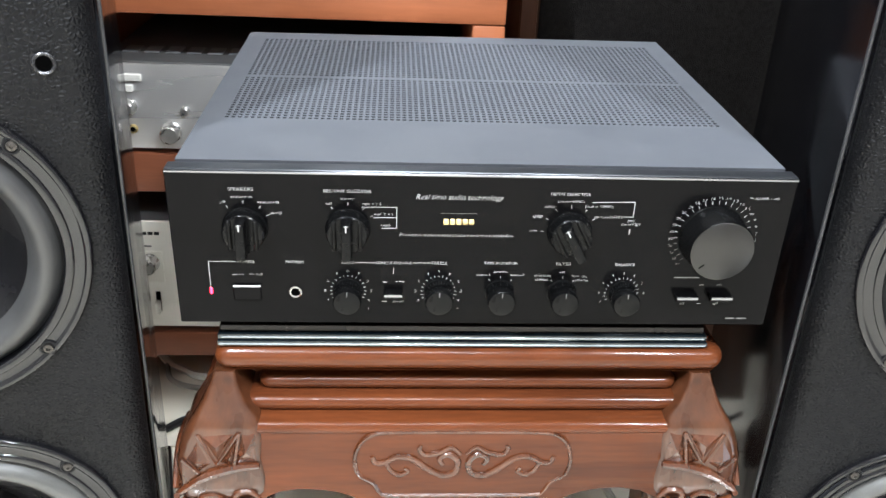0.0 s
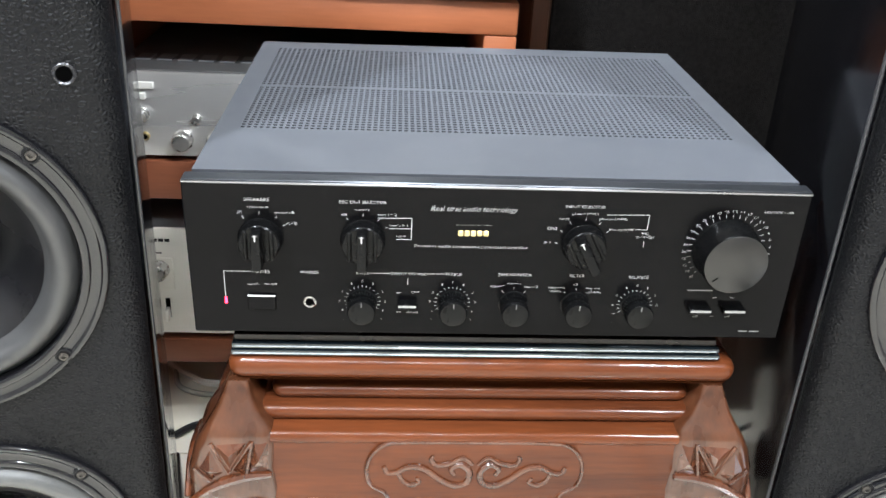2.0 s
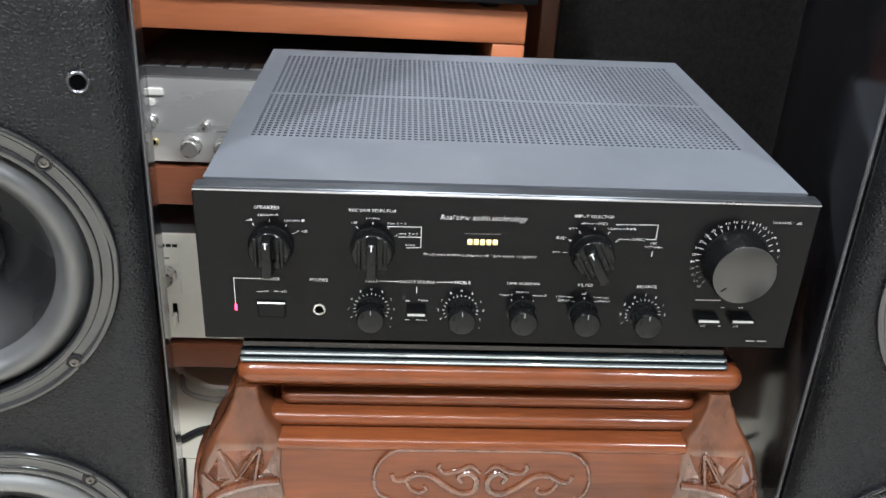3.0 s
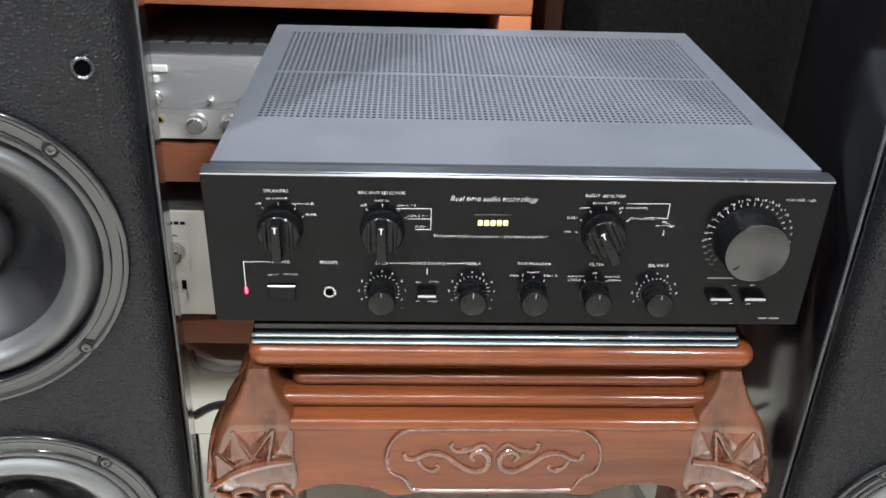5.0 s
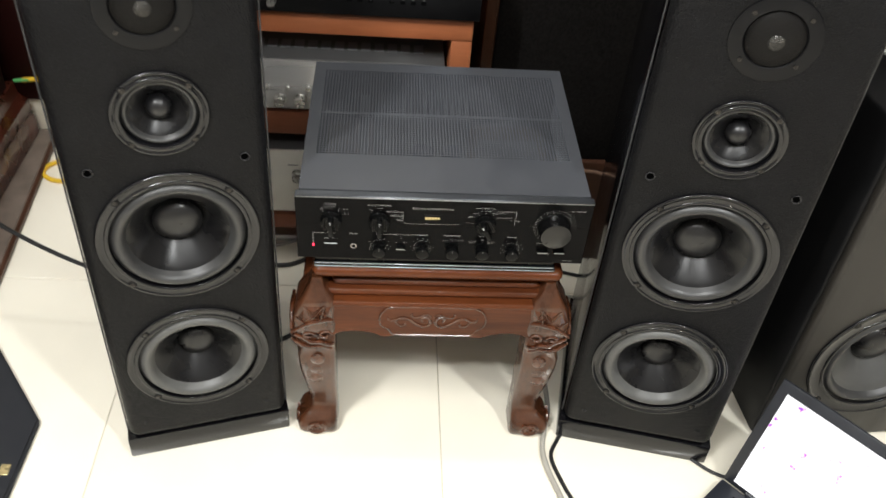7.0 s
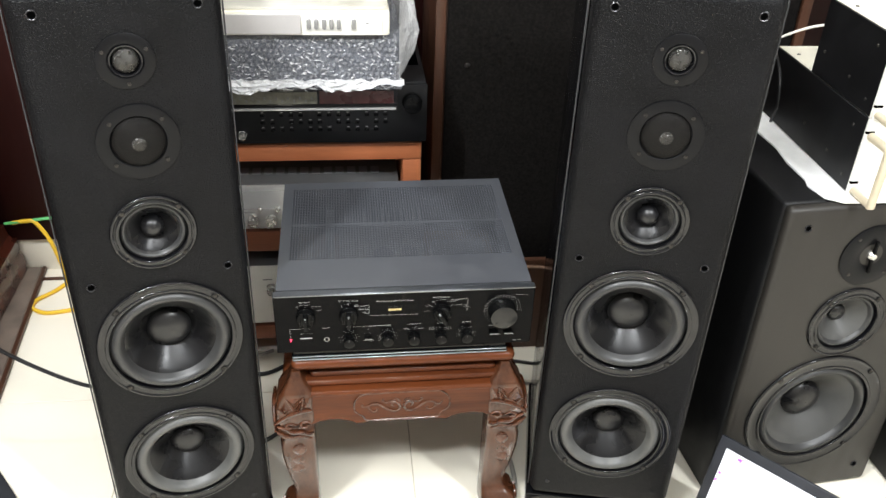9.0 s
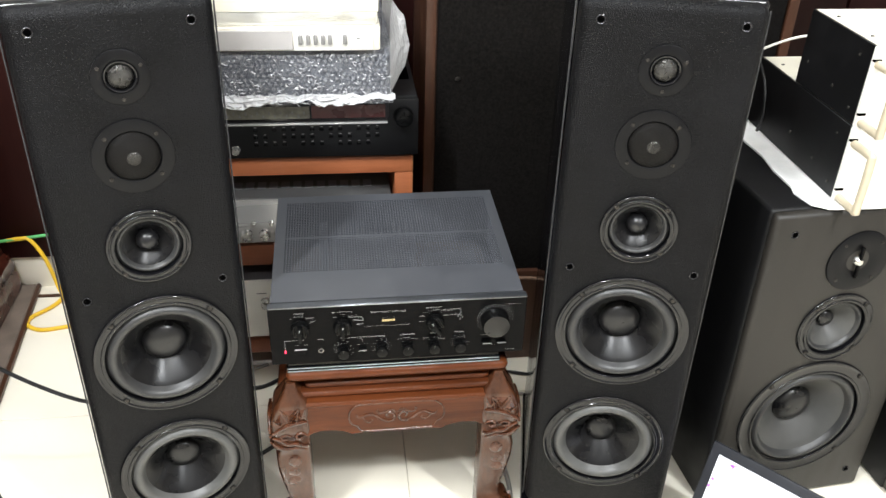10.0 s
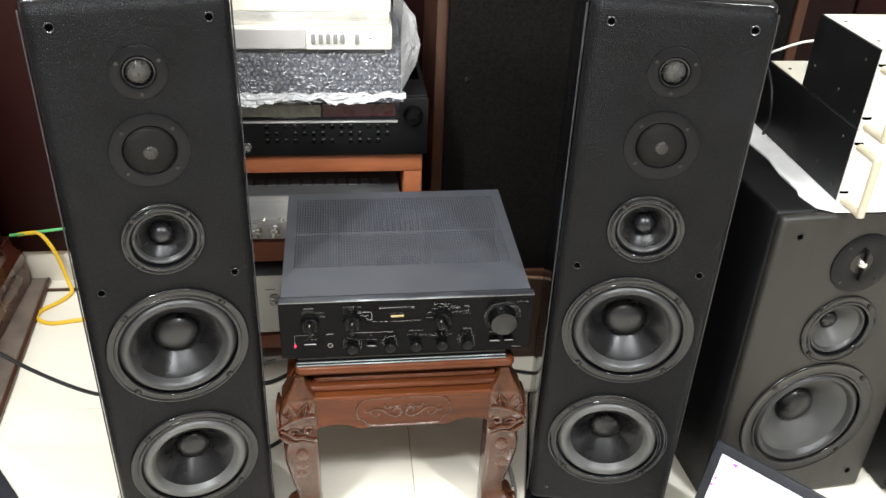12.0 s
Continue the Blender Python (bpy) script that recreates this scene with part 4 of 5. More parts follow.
# white bars stand in for reflections in the silver front
for x0, x1, z in ((-0.408, -0.367, 0.4555), (-0.393, -0.378, 0.4425), (-0.408, -0.398, 0.4425)):
    part("reflection_bar", box(x0, x1, SY - 0.004, SY + 0.001, z, z + 0.0085, 0.001, 1), WHITE, panel, "white bar standing in for a reflection")
for i in range(15):
    part("vent_slot", box(-0.3995 + i * 0.0255, -0.3815 + i * 0.0255, SY + 0.048, SY + 0.078, 0.4776, 0.4795), VENT_GREY, silver, "pale vent slot in the top")
for x in (-0.37, -0.03):
    for y in (0.55, 0.79):
        part("foot", lathe([(0, 0.372), (0.014, 0.372), (0.013, 0.3645), (0, 0.3645)], 18, (x, y, 0), "z"), MATT_BLACK, silver)

pale = thing("pale_tuner", "pale champagne tuner with a clear knob on the lower shelf", "tuner", pose(0.003, -0.020, 0.008))
part("case", box(-0.428, -0.03, SY + 0.006, 0.82, 0.112, 0.266, 0.003, 2), GREY_TOP, pale)
panel = part("front_panel", box(-0.43, -0.028, SY, SY + 0.006, 0.112, 0.268, 0.002, 2), PALE_PANEL, pale, "pale champagne front")
for i in range(4):
    part("logo_block", box(-0.397 + i * 0.008, -0.3905 + i * 0.008, SY - 0.0008, SY + 0.001, 0.249, 0.2535, 0.0005, 1), MATT_BLACK, panel)
part("knob_plate", box(-0.398, -0.365, SY - 0.001, SY + 0.001, 0.18, 0.226, 0.0006, 1), PALE_PANEL, panel)
for x in (-0.382, -0.27, -0.16, -0.10):
    round_knob(panel, "knob", x, SY, 0.2095, 0.0115, 0.018, KNOB_STEEL)
for x in (-0.394, -0.376, -0.255, -0.237):
    s = part("lever_slot", box(x - 0.003, x + 0.003, SY - 0.0008, SY + 0.001, 0.137, 0.166), HOLE, panel)
    part("lever", box(x - 0.0022, x + 0.0022, SY - 0.013, SY, 0.136, 0.153, 0.001, 1), WHITE, s, "white lever")
for x in (-0.40, -0.29, -0.2):
    part("printed_line", box(x, x + 0.022, SY - 0.0006, SY + 0.001, 0.232, 0.234), GREY_TOP, panel)
for x in (-0.38, -0.08):
    for y in (0.55, 0.77):
        part("foot", lathe([(0, 0.113), (0.014, 0.113), (0.013, 0.103), (0, 0.103)], 18, (x, y, 0), "z"), MATT_BLACK, pale)

receiver = thing("black_receiver", "black stereo receiver with a dim dial on top of the rack", "receiver", pose(0.002, -0.042, 0.020))
part("case", box(-0.368, 0.069, SY + 0.008, 0.86, 0.568, 0.696, 0.003, 2), MATT_BLACK, receiver)
panel = part("front_panel", box(-0.370, 0.071, SY, SY + 0.008, 0.568, 0.692, 0.002, 2), MATT_BLACK, receiver, "black front with small keys")
part("dial_window", box(-0.36, 0.012, SY - 0.002, SY + 0.001, 0.650, 0.690, 0.001, 1), SMOKED, panel)
part("dial_scale", box(-0.315, -0.148, SY - 0.0035, SY - 0.001, 0.655, 0.680), DIAL, panel, "dim yellowish tuning scale")
part("red_dial", box(-0.144, 0.003, SY - 0.0035, SY - 0.001, 0.655, 0.682), DIAL_RED, panel)
for i in range(14):
    part("scale_mark", box(-0.310 + i * 0.0115, -0.3065 + i * 0.0115, SY - 0.0042, SY - 0.003, 0.658 + 0.006 * (i % 2), 0.664 + 0.006 * (i % 2)), INK_DIM, panel)
part("bright_strip", box(-0.36, 0.008, SY - 0.006, SY + 0.001, 0.6415, 0.6455, 0.0008, 1), SILVER, panel, "bright metal strip")
for row, z in enumerate((0.630, 0.614, 0.598)):
    for i in range(14):
        if (i * 7 + row * 3) % 9 < 7:
            x = -0.262 + i * 0.0188
            part("key", box(x, x + 0.009, SY - 0.003, SY + 0.001, z - 0.0025, z + 0.0025, 0.001, 1), KNOB, panel)
            part("key_print", box(x + 0.002, x + 0.007, SY - 0.0008, SY + 0.001, z + 0.0052, z + 0.0066), INK_DIM, panel)
round_knob(panel, "tuning_knob", 0.040, SY, 0.657, 0.0180, 0.024, KNOB, "large black tuning knob")
round_knob(panel, "phones_knob", -0.299, SY, 0.589, 0.0075, 0.016, KNOB_STEEL)
for x in (-0.32, 0.02):
    for y in (0.55, 0.80):
        part("foot", lathe([(0, 0.569), (0.014, 0.569), (0.013, 0.558), (0, 0.558)], 18, (x, y, 0), "z"), MATT_BLACK, receiver)
for i in range(9):
    part("top_slot", box(-0.33 + i * 0.045, -0.30 + i * 0.045, 0.60, 0.80, 0.6955, 0.6972), HOLE, receiver)

wrapped = thing("wrapped_unit", "hi-fi unit in clear bubble wrap on the black receiver", "wrapped unit", pose(0.002, -0.042, 0.019))
part("inner_case", box(-0.36, 0.006, 0.475, 0.80, 0.703, 0.795, 0.006, 2), BLUE_GREY, wrapped)


def crumpled(x0, x1, y0, y1, z0, z1, amount, seed, n=26):
    bm = box(x0, x1, y0, y1, z0, z1)
    bmesh.ops.subdivide_edges(bm, edges=bm.edges[:], cuts=n, use_grid_fill=True)
    for v in bm.verts:
        p = Vector((v.co.x * 28 + seed, v.co.y * 28, v.co.z * 28))
        k = noise.turbulence(p, 3, True) - 0.45
        v.co += Vector((0.6 * noise.noise(p + Vector((9, 0, 0))), -k, 0.4 * noise.noise(p + Vector((0, 7, 0))))) * amount
        v.co.z = max(v.co.z, z0)
    return bm


part("film", crumpled(-0.366, 0.014, 0.464, 0.81, 0.6985, 0.808, 0.010, 3), FILM, wrapped, "clear crumpled film", 0)
bub = bmesh.new()
for j in range(10):
    for i in range(36):
        x, z = -0.355 + i * 0.0101 + 0.005 * (j % 2), 0.714 + j * 0.0092
        r = 0.0040 + 0.0016 * noise.noise((i * 0.7, j * 0.9, 2))
        if noise.noise((i * 0.31, j * 0.47, 9)) > 0.28:
            continue
        x, z = x + 0.004 * noise.noise((i * 0.5, j * 0.6, 11)), z + 0.004 * noise.noise((i * 0.6, j * 0.5, 14))
        lathe([(r, 0.0), (r * 0.86, 0.0022), (r * 0.5, 0.0036), (0, 0.004)], 9, (x, 0.461 - 0.002 * noise.noise((i * 0.3, j * 0.4, 5)), z), bm=bub)
tagged(part("bubble", bub, FILM, wrapped, "air bubbles of the wrap", 60), kind="stuff")
fold = bmesh.new()
nx, ny = 48, 7
rows = []
for j in range(ny + 1):
    row = []
    for i in range(nx + 1):
        s, t = i / nx, j / ny
        x = -0.368 + 0.388 * s
        hang = 0.007 + 0.016 * abs(noise.noise((s * 7, 1, 4))) + 0.014 * max(0, 1 - abs(s - 0.25) / 0.22) + 0.012 * max(0, 1 - abs(s - 0.74) / 0.16)
        row.append(fold.verts.new((x, 0.457 - 0.012 * t + 0.012 * noise.noise((s * 26, t * 6, 1)), 0.722 - t * hang - 0.004 * noise.noise((s * 15, 0, 8)))))
    rows.append(row)
for a, b in zip(rows, rows[1:]):
    for i in range(nx):
        fold.faces.new((a[i], a[i + 1], b[i + 1], b[i]))
part("film_hem", fold, FILM_FOLD, wrapped, "creased loose hem of the film", 0)
# thin white slivers stand in for lamp glints on the crumpled film
film_glint = bmesh.new()
rnd = random.Random(8)
for i in range(300):
    x, z = rnd.uniform(-0.362, 0.012), 0.706 + 0.098 * rnd.random() ** 1.3
    a, ln, w = rnd.uniform(-1.2, 1.2), rnd.uniform(0.003, 0.015), rnd.uniform(0.0002, 0.0008)
    u, n = Vector((math.cos(a), 0, math.sin(a))), Vector((-math.sin(a), 0, math.cos(a)))
    o = Vector((x, 0.4545 - 0.003 * rnd.random(), z))
    mid = o + u * ln * 0.5 + n * rnd.uniform(-0.002, 0.002)
    up = Vector((0, rnd.uniform(0.001, 0.004), 0))
    p = [film_glint.verts.new(q) for q in (o, mid - n * w, o + u * ln, mid + n * w + up)]
    film_glint.faces.new(p)
tagged(part("film_glint", film_glint, FILM_FOLD, wrapped, "white slivers standing in for glints on the film", 0), kind="stuff")
bag = bmesh.new()
rows = []
for j in range(9):
    row = []
    for i in range(13):
        s, t = i / 12, j / 8
        wide = 0.040 * math.sin(math.pi * (0.15 + 0.8 * t)) + 0.004
        wide *= 1 + 0.35 * noise.noise((s * 11, t * 11, 3))
        row.append(bag.verts.new((0.010 + wide * math.sin(math.pi * s) * (1 + 0.25 * noise.noise((s * 5, t * 5, 2))), 0.455 + 0.25 * s, 0.722 + 0.150 * t + 0.005 * noise.noise((s * 9, t * 9, 6)))))
    rows.append(row)
for a, b in zip(rows, rows[1:]):
    for i in range(12):
        bag.faces.new((a[i], a[i + 1], b[i + 1], b[i]))
part("film_bag", bag, FILM_FOLD, wrapped, "loose bulging film at the side", 0)

turntable = thing("turntable", "cream record player with grey push keys on the wrapped unit", "record player", pose(0.002, -0.042, 0.0165))
part("plinth_body", box(-0.39, -0.008, 0.452, 0.79, 0.812, 0.857, 0.004, 2), CREAM, turntable)
part("grey_front", box(-0.388, -0.170, 0.449, 0.454, 0.815, 0.852, 0.001, 1), GREY_PLATE, turntable, "warm grey front plate")
panel = part("key_panel", box(-0.169, -0.022, 0.448, 0.454, 0.814, 0.856, 0.0015, 2), WHITE, turntable, "white bar standing in for a reflection panel")
for x in (-0.156, -0.142, -0.128, -0.1145, -0.1015, -0.074):
    part("push_key", box(x - 0.0038, x + 0.0038, 0.442, 0.449, 0.8265, 0.8445, 0.0014, 2), KEY_GREY, panel)
part("stylus_mark", box(-0.052, -0.046, 0.4474, 0.449, 0.8355, 0.837), GREY_TOP, panel)
platter = part("platter", lathe([(0, 0.872), (0.148, 0.872), (0.152, 0.869), (0.152, 0.858)], 72, (-0.23, 0.635, 0), "z"), SILVER, turntable, "silver platter")
part("mat", lathe([(0, 0.8745), (0.143, 0.8745), (0.145, 0.8722)], 64, (-0.23, 0.635, 0), "z"), FLANGE, platter)
part("tonearm", sweep([(-0.045, 0.72, 0.885), (-0.05, 0.62, 0.885), (-0.075, 0.53, 0.882)], 0.004, 8), CHROME, turntable)
cover = box(-0.385, -0.012, 0.458, 0.785, 0.858, 0.925, 0.004, 2)
bmesh.ops.delete(cover, geom=[f for f in cover.faces if f.calc_center_median().z < 0.8585], context="FACES")
part("dust_cover", cover, ACRYLIC, turntable, "clear acrylic dust cover")
# cream band puts the overexposed white of the clear cover into colour
part("cover_rim", box(-0.386, -0.011, 0.4565, 0.460, 0.884, 0.926, 0.001, 1), CREAM, turntable, "cream front band standing in for glare on the cover")

# ---- large grille-fronted speakers behind ----


def big_speaker(x, label):
    t = thing("large_speaker", label, "loudspeaker", pose(x, 0.62, 0), "large speakers along the wall")
    w = 0.405
    part("body", box(0, w, 0.012, 0.29, 0.0, 1.22, 0.003, 2), CHEEK_WOOD, t)
    for a in (0.0, w - 0.022):
        part("cheek", box(a, a + 0.022, -0.004, 0.011, 0.0, 1.22, 0.002, 2), CHEEK_WOOD, t, "walnut side cheek")
    part("grille", box(0.026, w - 0.026, -0.002, 0.011, 0.02, 1.20, 0.006, 3), GRILLE_CLOTH, t, "charcoal cloth grille")
    part("grille_badge", lathe([(0, 0.006), (0.004, 0.005), (0.0055, 0)], 16, (0.072, -0.002, 0.693)), SCREW, t)
    return t


big_speaker(0.102, "large walnut loudspeaker with a charcoal cloth grille behind the rack")
big_speaker(0.522, "large walnut loudspeaker with a charcoal cloth grille by the wall")

# ---- three-way speakers on the right ----


def three_way(m, label):
    t = thing("three_way_speaker", label, "loudspeaker", m, "three-way speakers on the floor")
    holes = [(-0.006, 0.221, 0.112), (-0.002, 0.437, 0.058)]
    part("baffle", cut(box(-0.177, 0.177, 0.0, 0.024, 0.004, 0.683, 0.010, 3), holes), BROWN_BLACK, t, "brownish black veneered baffle")
    shell = box(-0.178, 0.178, 0.02, 0.35, 0.0, 0.685, 0.008, 3)
    bmesh.ops.delete(shell, geom=[f for f in shell.faces if f.calc_center_median().y < 0.0205], context="FACES")
    part("cabinet_body", shell, MATT_BLACK, t)
    cone_driver(t, "woofer", -0.006, 0.219, 0.140, 0.0, 0.111, 0.092, 0.040, 0.040, RUBBER_GREY, CONE_GREY, "large woofer with a ribbed grey cone", ridges=True)
    cone_driver(t, "midrange", -0.002, 0.437, 0.0755, 0.0, 0.057, 0.047, 0.017, 0.026, RUBBER_GREY, CONE_GREY, "grey midrange cone")
    at = (0.001, 0, 0.581)
    tw = part("tweeter", lathe([(0.060, -0.001), (0.060, 0.003), (0.057, 0.0045), (0.030, 0.002), (0.017, -0.001), (0, -0.001)], 48, at), FLANGE, t, "horn tweeter with a silver plug")
    part("plug", lathe([(0.010, 0.0), (0.009, 0.005), (0.005, 0.009), (0, 0.0095)], 28, at), CHROME, tw)
    part("plug_bar", box(-0.002, 0.004, -0.009, -0.002, 0.548, 0.611, 0.0015, 1), KNOB, tw)
    screws(tw, 0.050, 0.003, (45, 135, 225, 315), (0.001, 0.581), 0.003)
    for x in (-0.137, 0.137):
        for z in (0.645, 0.055):
            socket(t, x, z, 0.0)
    return t


three_way(pose(0.798, 0.0, 0, 0, 0, 5), "black three-way loudspeaker with a grey ribbed woofer cone")
three_way(pose(1.20, -0.01, 0, 0, 0, 4), "black three-way loudspeaker standing beside another")

sheet = bmesh.new()
edge = [(0.690, 0.012), (0.704, 0.004), (0.716, -0.004), (0.748, -0.006), (0.90, -0.004), (0.94, 0.02), (0.94, 0.36), (0.735, 0.37), (0.700, 0.33), (0.684, 0.27), (0.690, 0.20), (0.683, 0.14), (0.686, 0.075), (0.680, 0.055)]
solid("foam_sheet", slab(edge, 0.686, 0.6905, 0.001), FOAM, "white foam sheet under the stacked units", "foam sheet")


def rack_unit(z0, z1, depth, label):
    t = thing("power_amplifier", label, "power amplifier", pose(0.733, 0.022, 0), "stacked power amplifiers")
    part("case", box(0.0, 0.43, 0.004, depth, z0 + 0.001, z1 - 0.001, 0.0008, 1), MATT_BLACK, t, "black steel case")
    part("top_cover", box(0.004, 0.426, 0.005, depth - 0.004, z1 - 0.0012, z1 - 0.0002), CREAM, t, "cream top cover")
    face = part("front_plate", box(-0.002, 0.44, -0.003, 0.004, z0, z1, 0.001, 1), WHITE, t, "white front plate")
    mid = (z0 + z1) / 2
    for x in (0.007, 0.425):
        h = part("handle", sweep([(x, -0.002, z1 - 0.028), (x, -0.052, z1 - 0.028), (x, -0.058, z1 - 0.034), (x, -0.058, z0 + 0.014), (x, -0.052, z0 + 0.008), (x, -0.002, z0 + 0.008)], 0.0068, 10, 3), HANDLE, face, "cream bent handle")
    for z in (z0 + 0.022, z1 - 0.022):
        part("slot", box(-0.0025, 0.012, -0.0042, 0.001, z - 0.0025, z + 0.0025, 0.001, 1), HOLE, face)
    for x in (0.10, 0.18):
        round_knob(face, "knob", x, -0.003, mid, 0.012, 0.016, GREY_PLATE)
    for y, z in ((0.09, mid - 0.03), (0.03, mid - 0.045), (0.18, mid - 0.02), (0.04, mid + 0.04)):
        part("screw", lathe([(0, 0.002), (0.0025, 0.0014), (0.003, 0)], 10, (0, 0, 0)), SCREW, t).matrix_local = pose(0.0, y, z, 0, 0, -90)
    for x, y in ((0.02, 0.05), (0.02, depth - 0.05), (0.2, depth - 0.03)):
        part("screw", lathe([(0, z1 + 0.0015), (0.003, z1 + 0.001), (0.0035, z1 - 0.0008)], 10, (x, y, 0), "z"), CHROME, t)


rack_unit(0.6906, 0.824, 0.345, "black power amplifier with a white front plate on foam")
rack_unit(0.8245, 0.957, 0.205, "smaller black power amplifier stacked on another")

# ---- laptop on the floor ----
laptop = thing("laptop", "open dark laptop on the floor with a lit white screen", "laptop", pose(0.536, -0.120, 0, 0, 0, -48.6))
part("base", box(-0.015, 0.365, -0.245, 0.0, 0.003, 0.020, 0.004, 2), LAPTOP, laptop)
keys = part("keyboard", box(0.02, 0.33, -0.135, -0.02, 0.0195, 0.0212), KNOB, laptop)
for j in range(5):
    for i in range(14):
        part("key", box(0.023 + i * 0.0218, 0.041 + i * 0.0218, -0.131 + j * 0.0222, -0.114 + j * 0.0222, 0.021, 0.0232, 0.001, 1), FLANGE, keys)
part("touch_pad", box(0.12, 0.225, -0.225, -0.155, 0.0198, 0.0206), FLANGE, laptop)
lid = part("screen_lid", box(-0.015, 0.365, 0.0, 0.008, -0.004, 0.222, 0.003, 2), LAPTOP, laptop, "dark bezel")
lid.matrix_local = pose(0, 0.004, 0.020, -20, 0, 0)
part("display", box(0.003, 0.348, -0.0012, 0.001, 0.006, 0.202), SCREEN, lid, "bright white display")
part("hinge", sweep([(0.03, 0.006, 0.018), (0.32, 0.006, 0.018)], 0.006, 10, 1), LAPTOP, laptop)

# ---- left side: low cabinet, stone plinth, loose grille ----
plinth = thing("stone_plinth", "grey-brown stone strip with a dark edge along the settee's foot", "plinth", kind="structure")
part("strip", slab([(-1.60, 0.0), (-0.858, 0.0), (-0.924, 0.914), (-1.60, 0.914)], 0.0, 0.012, 0.002), STONE, plinth)
part("edge", slab([(-0.857, 0.0), (-0.846, 0.0), (-0.913, 0.914), (-0.923, 0.914)], 0.0, 0.014, 0.002), CHEEK_WOOD, plinth, "dark brown edge")
solid("floor_trim", box(-0.912, -0.50, 0.861, 0.869, 0.0, 0.007, 0.001, 1), CHEEK_WOOD, "thin dark red strip on the floor by the wall", "trim", kind="structure")
settee = thing("carved_settee", "dark red lacquered carved settee with a scrolled arm", "settee", pose(-1.15, 0.0, 0.012))
part("base_rail", moulding([(0.0, 0.0), (0.012, 0.003), (0.012, 0.045), (0.002, 0.060), (0.008, 0.068), (0.008, 0.10), (-0.010, 0.115), (-0.014, 0.150)], 0.180, 0.80, 0.01), RED_LACQUER, settee, "moulded base rail").matrix_local = pose(0, 0.102, 0)
part("side_panel", box(-0.20, 0.162, -0.60, 0.86, 0.148, 0.55, 0.006, 2), RED_PANEL, settee)
part("arm_rest", moulding([(-0.030, 0.545), (-0.006, 0.550), (0.004, 0.556), (0.006, 0.566), (0.0, 0.576), (-0.012, 0.580)], 0.185, 0.56, 0.015), RED_LACQUER, settee, "moulded flat arm rest")
part("arm_scroll", sweep([(0.184, 0.42 + 0.055 * (1 - t) * math.cos(10 * t), 0.30 + 0.075 * (1 - t) * math.sin(10 * t)) for t in [i / 18 for i in range(19)]], 0.020, 10, 3), RED_LACQUER, settee, "carved scroll under the arm")

grille = thing("loose_grille", "black cloth speaker grille lying on the floor", "speaker grille")
outline = [(-0.684, -0.002), (-0.692, -0.30), (-1.10, -0.30), (-1.10, 0.30), (-0.905, 0.295)]
part("cloth", slab(outline, 0.0, 0.014, 0.004), BLACK_CLOTH, grille)
part("badge", box(-0.716, -0.700, -0.118, -0.096, 0.0135, 0.0155, 0.001, 1), GOLD, grille, "small gold badge")

# ---- small brown stand behind the amplifier ----
stand = thing("wooden_stand", "low dark brown wooden stand with a worn curved rim", "stand")
rim = [(0.255, 0.2385), (0.320, 0.2390), (0.360, 0.2365), (0.375, 0.2310), (0.384, 0.2265), (0.405, 0.2165), (0.455, 0.2120)]
part("front_board", prism([(0.455, 0.0), (0.255, 0.0)][::-1] + rim[::-1], 0.500, 0.516, 0.002), CHEEK_WOOD, stand)
part("rim", sweep([(x, 0.503, z) for x, z in rim], 0.0038, 8, 3), STAND_RIM, stand, "pale worn rim")
for x in (0.256, 0.440):
    part("side_board", box(x, x + 0.014, 0.517, 0.590, 0.0, 0.210, 0.002), CHEEK_WOOD, stand)
part("back_board", box(0.271, 0.439, 0.576, 0.590, 0.0, 0.210, 0.002), CHEEK_WOOD, stand)

# ---- cables ----


def cable(points, r, material, label):
    solid("cable", sweep(points, r, 8, 8), material, label, "cable")


cable([(-0.988, 0.300, 0.45), (-0.94, 0.285, 0.40), (-0.87, 0.268, 0.325), (-0.786, 0.256, 0.25), (-0.708, 0.249, 0.195), (-0.63, 0.247, 0.152), (-0.585, 0.262, 0.136), (-0.53, 0.315, 0.13), (-0.47, 0.305, 0.13)], 0.0042, CABLE_BLACK, "black cable hanging from the settee to the tower speaker")
cable([(-0.96, 0.885, 0.168), (-0.925, 0.882, 0.174), (-0.900, 0.880, 0.170), (-0.872, 0.875, 0.115), (-0.850, 0.862, 0.03), (-0.842, 0.845, 0.0075), (-0.862, 0.805, 0.0055), (-0.900, 0.762, 0.0055), (-0.898, 0.728, 0.0055), (-0.86, 0.706, 0.0055), (-0.80, 0.715, 0.0055), (-0.70, 0.735, 0.0055)], 0.0055, CABLE_YELLOW, "yellow cable looped on the floor")
cable([(-0.98, 0.885, 0.166), (-0.94, 0.882, 0.172), (-0.88, 0.882, 0.180), (-0.80, 0.88, 0.19)], 0.0042, CABLE_GREEN, "green cable at the back wall")
cable([(-0.43, 0.60, 0.04), (-0.40, 0.572, 0.006), (-0.365, 0.545, 0.005), (-0.335, 0.53, 0.005), (-0.25, 0.53, 0.005)], 0.0065, CABLE_WHITE, "white cable on the floor under the rack")
cable([(-0.42, 0.62, 0.03), (-0.40, 0.58, 0.005), (-0.38, 0.52, 0.005), (-0.33, 0.50, 0.005), (-0.28, 0.52, 0.005)], 0.004, CABLE_GREY, "grey cable on the floor under the rack")
cable([(-0.42, 0.39, 0.005), (-0.37, 0.40, 0.005), (-0.335, 0.43, 0.005), (-0.28, 0.44, 0.005), (-0.2, 0.5, 0.005)], 0.005, CABLE_BLACK, "black cable on the floor behind the stool")
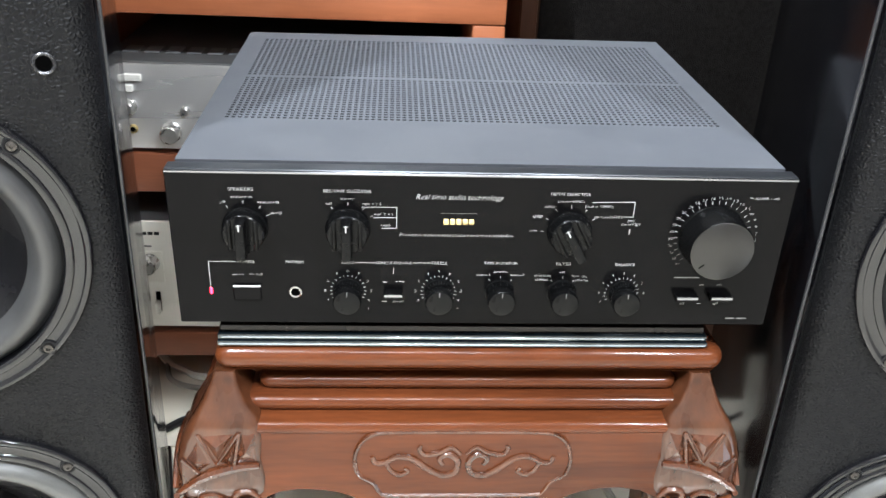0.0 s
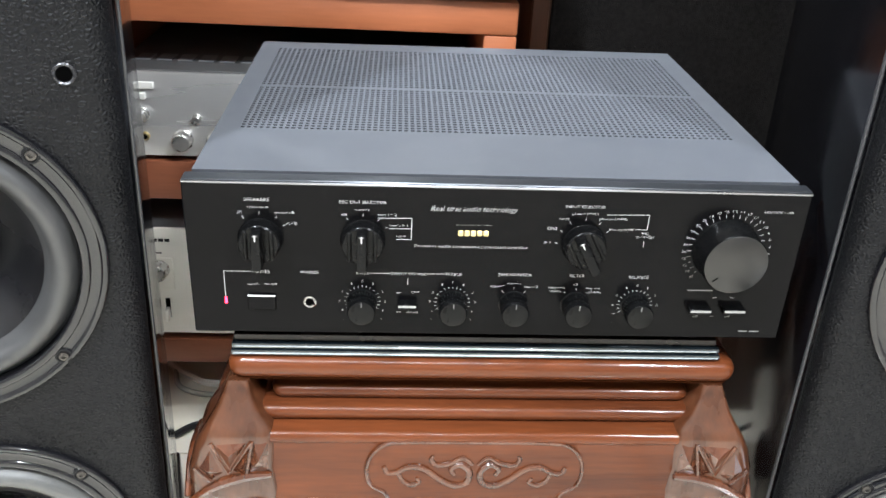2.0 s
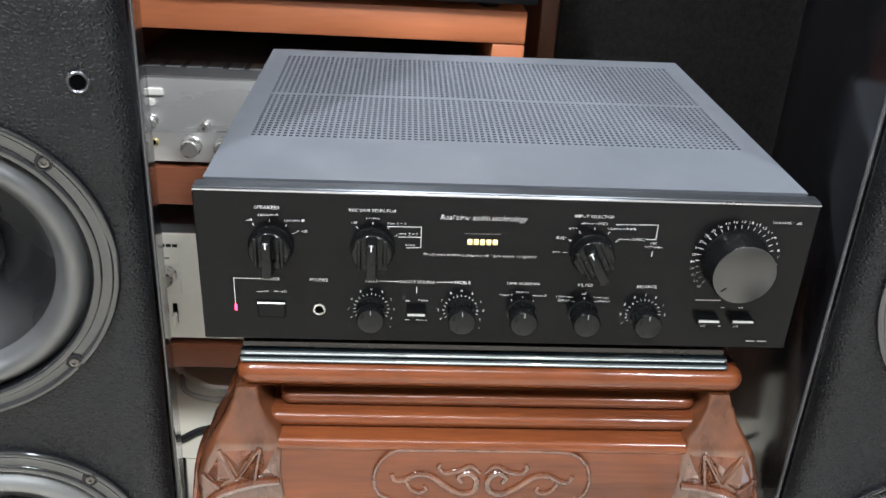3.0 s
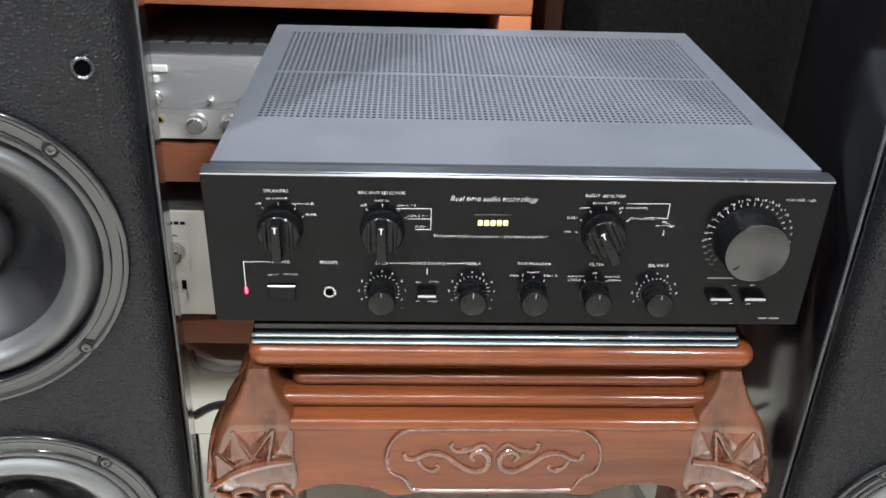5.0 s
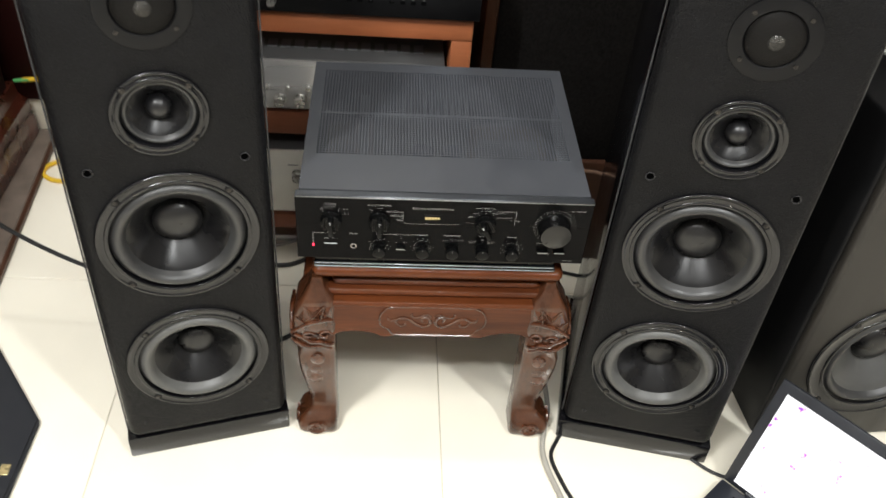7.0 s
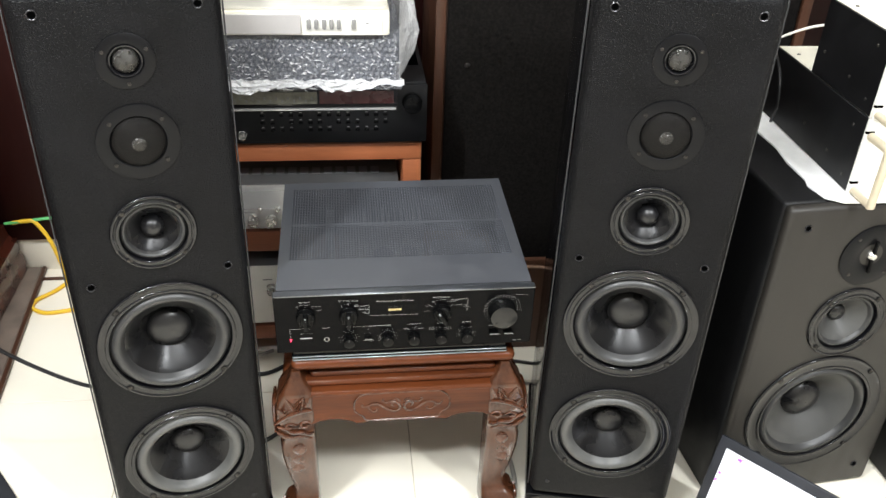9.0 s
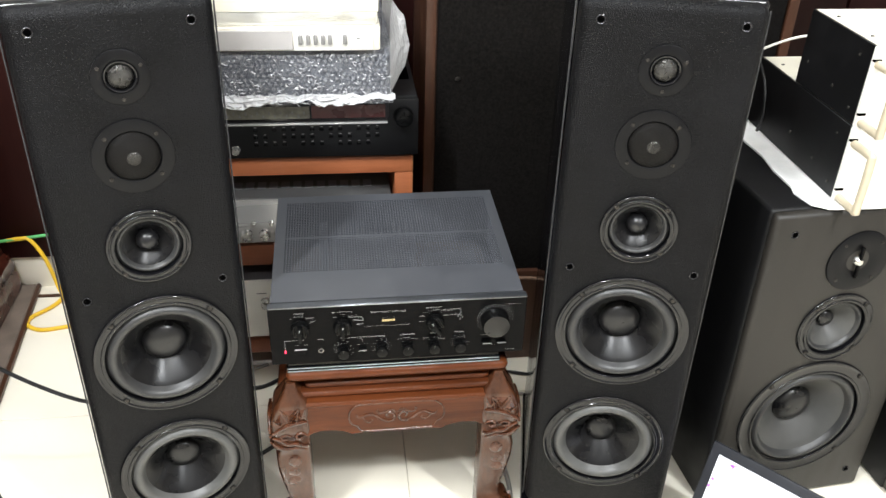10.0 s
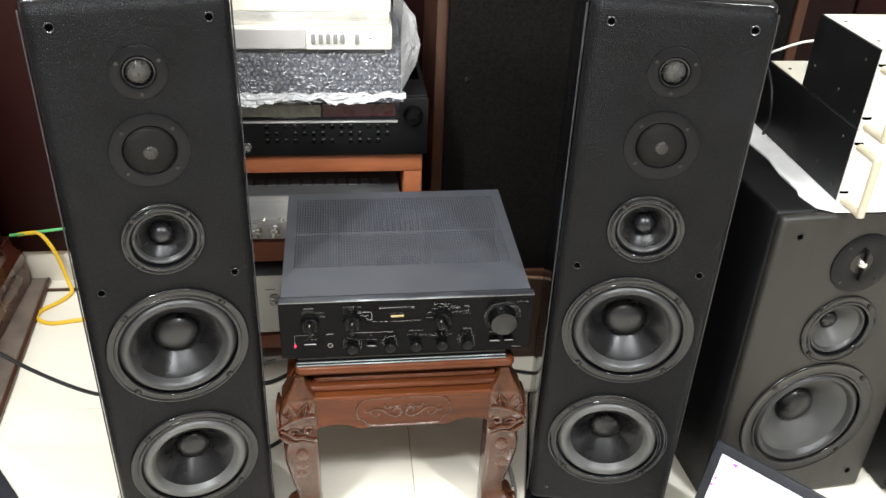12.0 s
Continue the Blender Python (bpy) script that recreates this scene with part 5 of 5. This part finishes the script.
cable([(-0.36, 0.165, 0.0045), (-0.303, 0.20, 0.0045), (-0.25, 0.24, 0.0045), (-0.15, 0.34, 0.0045)], 0.0045, CABLE_BLACK, "black cable running under the stool")
cable([(0.20, 0.36, 0.005), (0.23, 0.18, 0.005), (0.235, 0.06, 0.005), (0.214, -0.03, 0.005), (0.216, -0.08, 0.005), (0.232, -0.14, 0.005), (0.26, -0.25, 0.005), (0.27, -0.5, 0.005)], 0.005, CABLE_GREY, "grey cable running past the stool's foot")
cable([(0.30, 0.15, 0.004), (0.27, 0.03, 0.004), (0.243, -0.02, 0.004), (0.227, -0.055, 0.004), (0.236, -0.10, 0.004), (0.26, -0.16, 0.004), (0.33, -0.28, 0.004)], 0.0036, CABLE_BLACK, "thin black cable curling past the speaker")
cable([(0.44, -0.02, 0.004), (0.486, -0.058, 0.004), (0.51, -0.08, 0.004), (0.534, -0.094, 0.004), (0.56, -0.10, 0.006)], 0.0032, CABLE_BLACK, "thin black cable to the laptop")
cable([(0.25, 0.39, 0.0045), (0.304, 0.365, 0.0045), (0.326, 0.359, 0.0045), (0.352, 0.36, 0.0045), (0.42, 0.39, 0.0045)], 0.004, CABLE_GREY, "grey cable on the floor behind the stool")
cable([(0.25, 0.46, 0.005), (0.33, 0.435, 0.005), (0.39, 0.42, 0.005), (0.46, 0.43, 0.005)], 0.004, CABLE_BLACK, "black cable behind the stool")
cable([(0.745, 0.40, 0.79), (0.728, 0.36, 0.815), (0.717, 0.30, 0.79), (0.716, 0.28, 0.74), (0.722, 0.30, 0.697)], 0.003, CABLE_BLACK, "black lead hanging beside the power amplifiers")
cable([(0.70, 0.40, 0.80), (0.74, 0.37, 0.84), (0.79, 0.33, 0.875), (0.86, 0.28, 0.89)], 0.0025, CABLE_WHITE, "pale lead behind the power amplifiers")

# ---- floor tiles ----
tile_mesh = finish(box(-0.2992, 0.2992, -0.2992, 0.2992, -0.02, 0.0, 0.0008, 1), "tile", TILE)
k = 0
for i in range(-4, 5):
    for j in range(-6, 2):
        x, y = 0.328 + 0.6 * i, 0.075 + 0.6 * j + 0.6
        if x - 0.3 < X0 - 0.3 or x + 0.3 > X1 + 0.35:
            continue
        t = new("tile", tile_mesh)
        t.parent, t.location = floor, (x, y, 0)
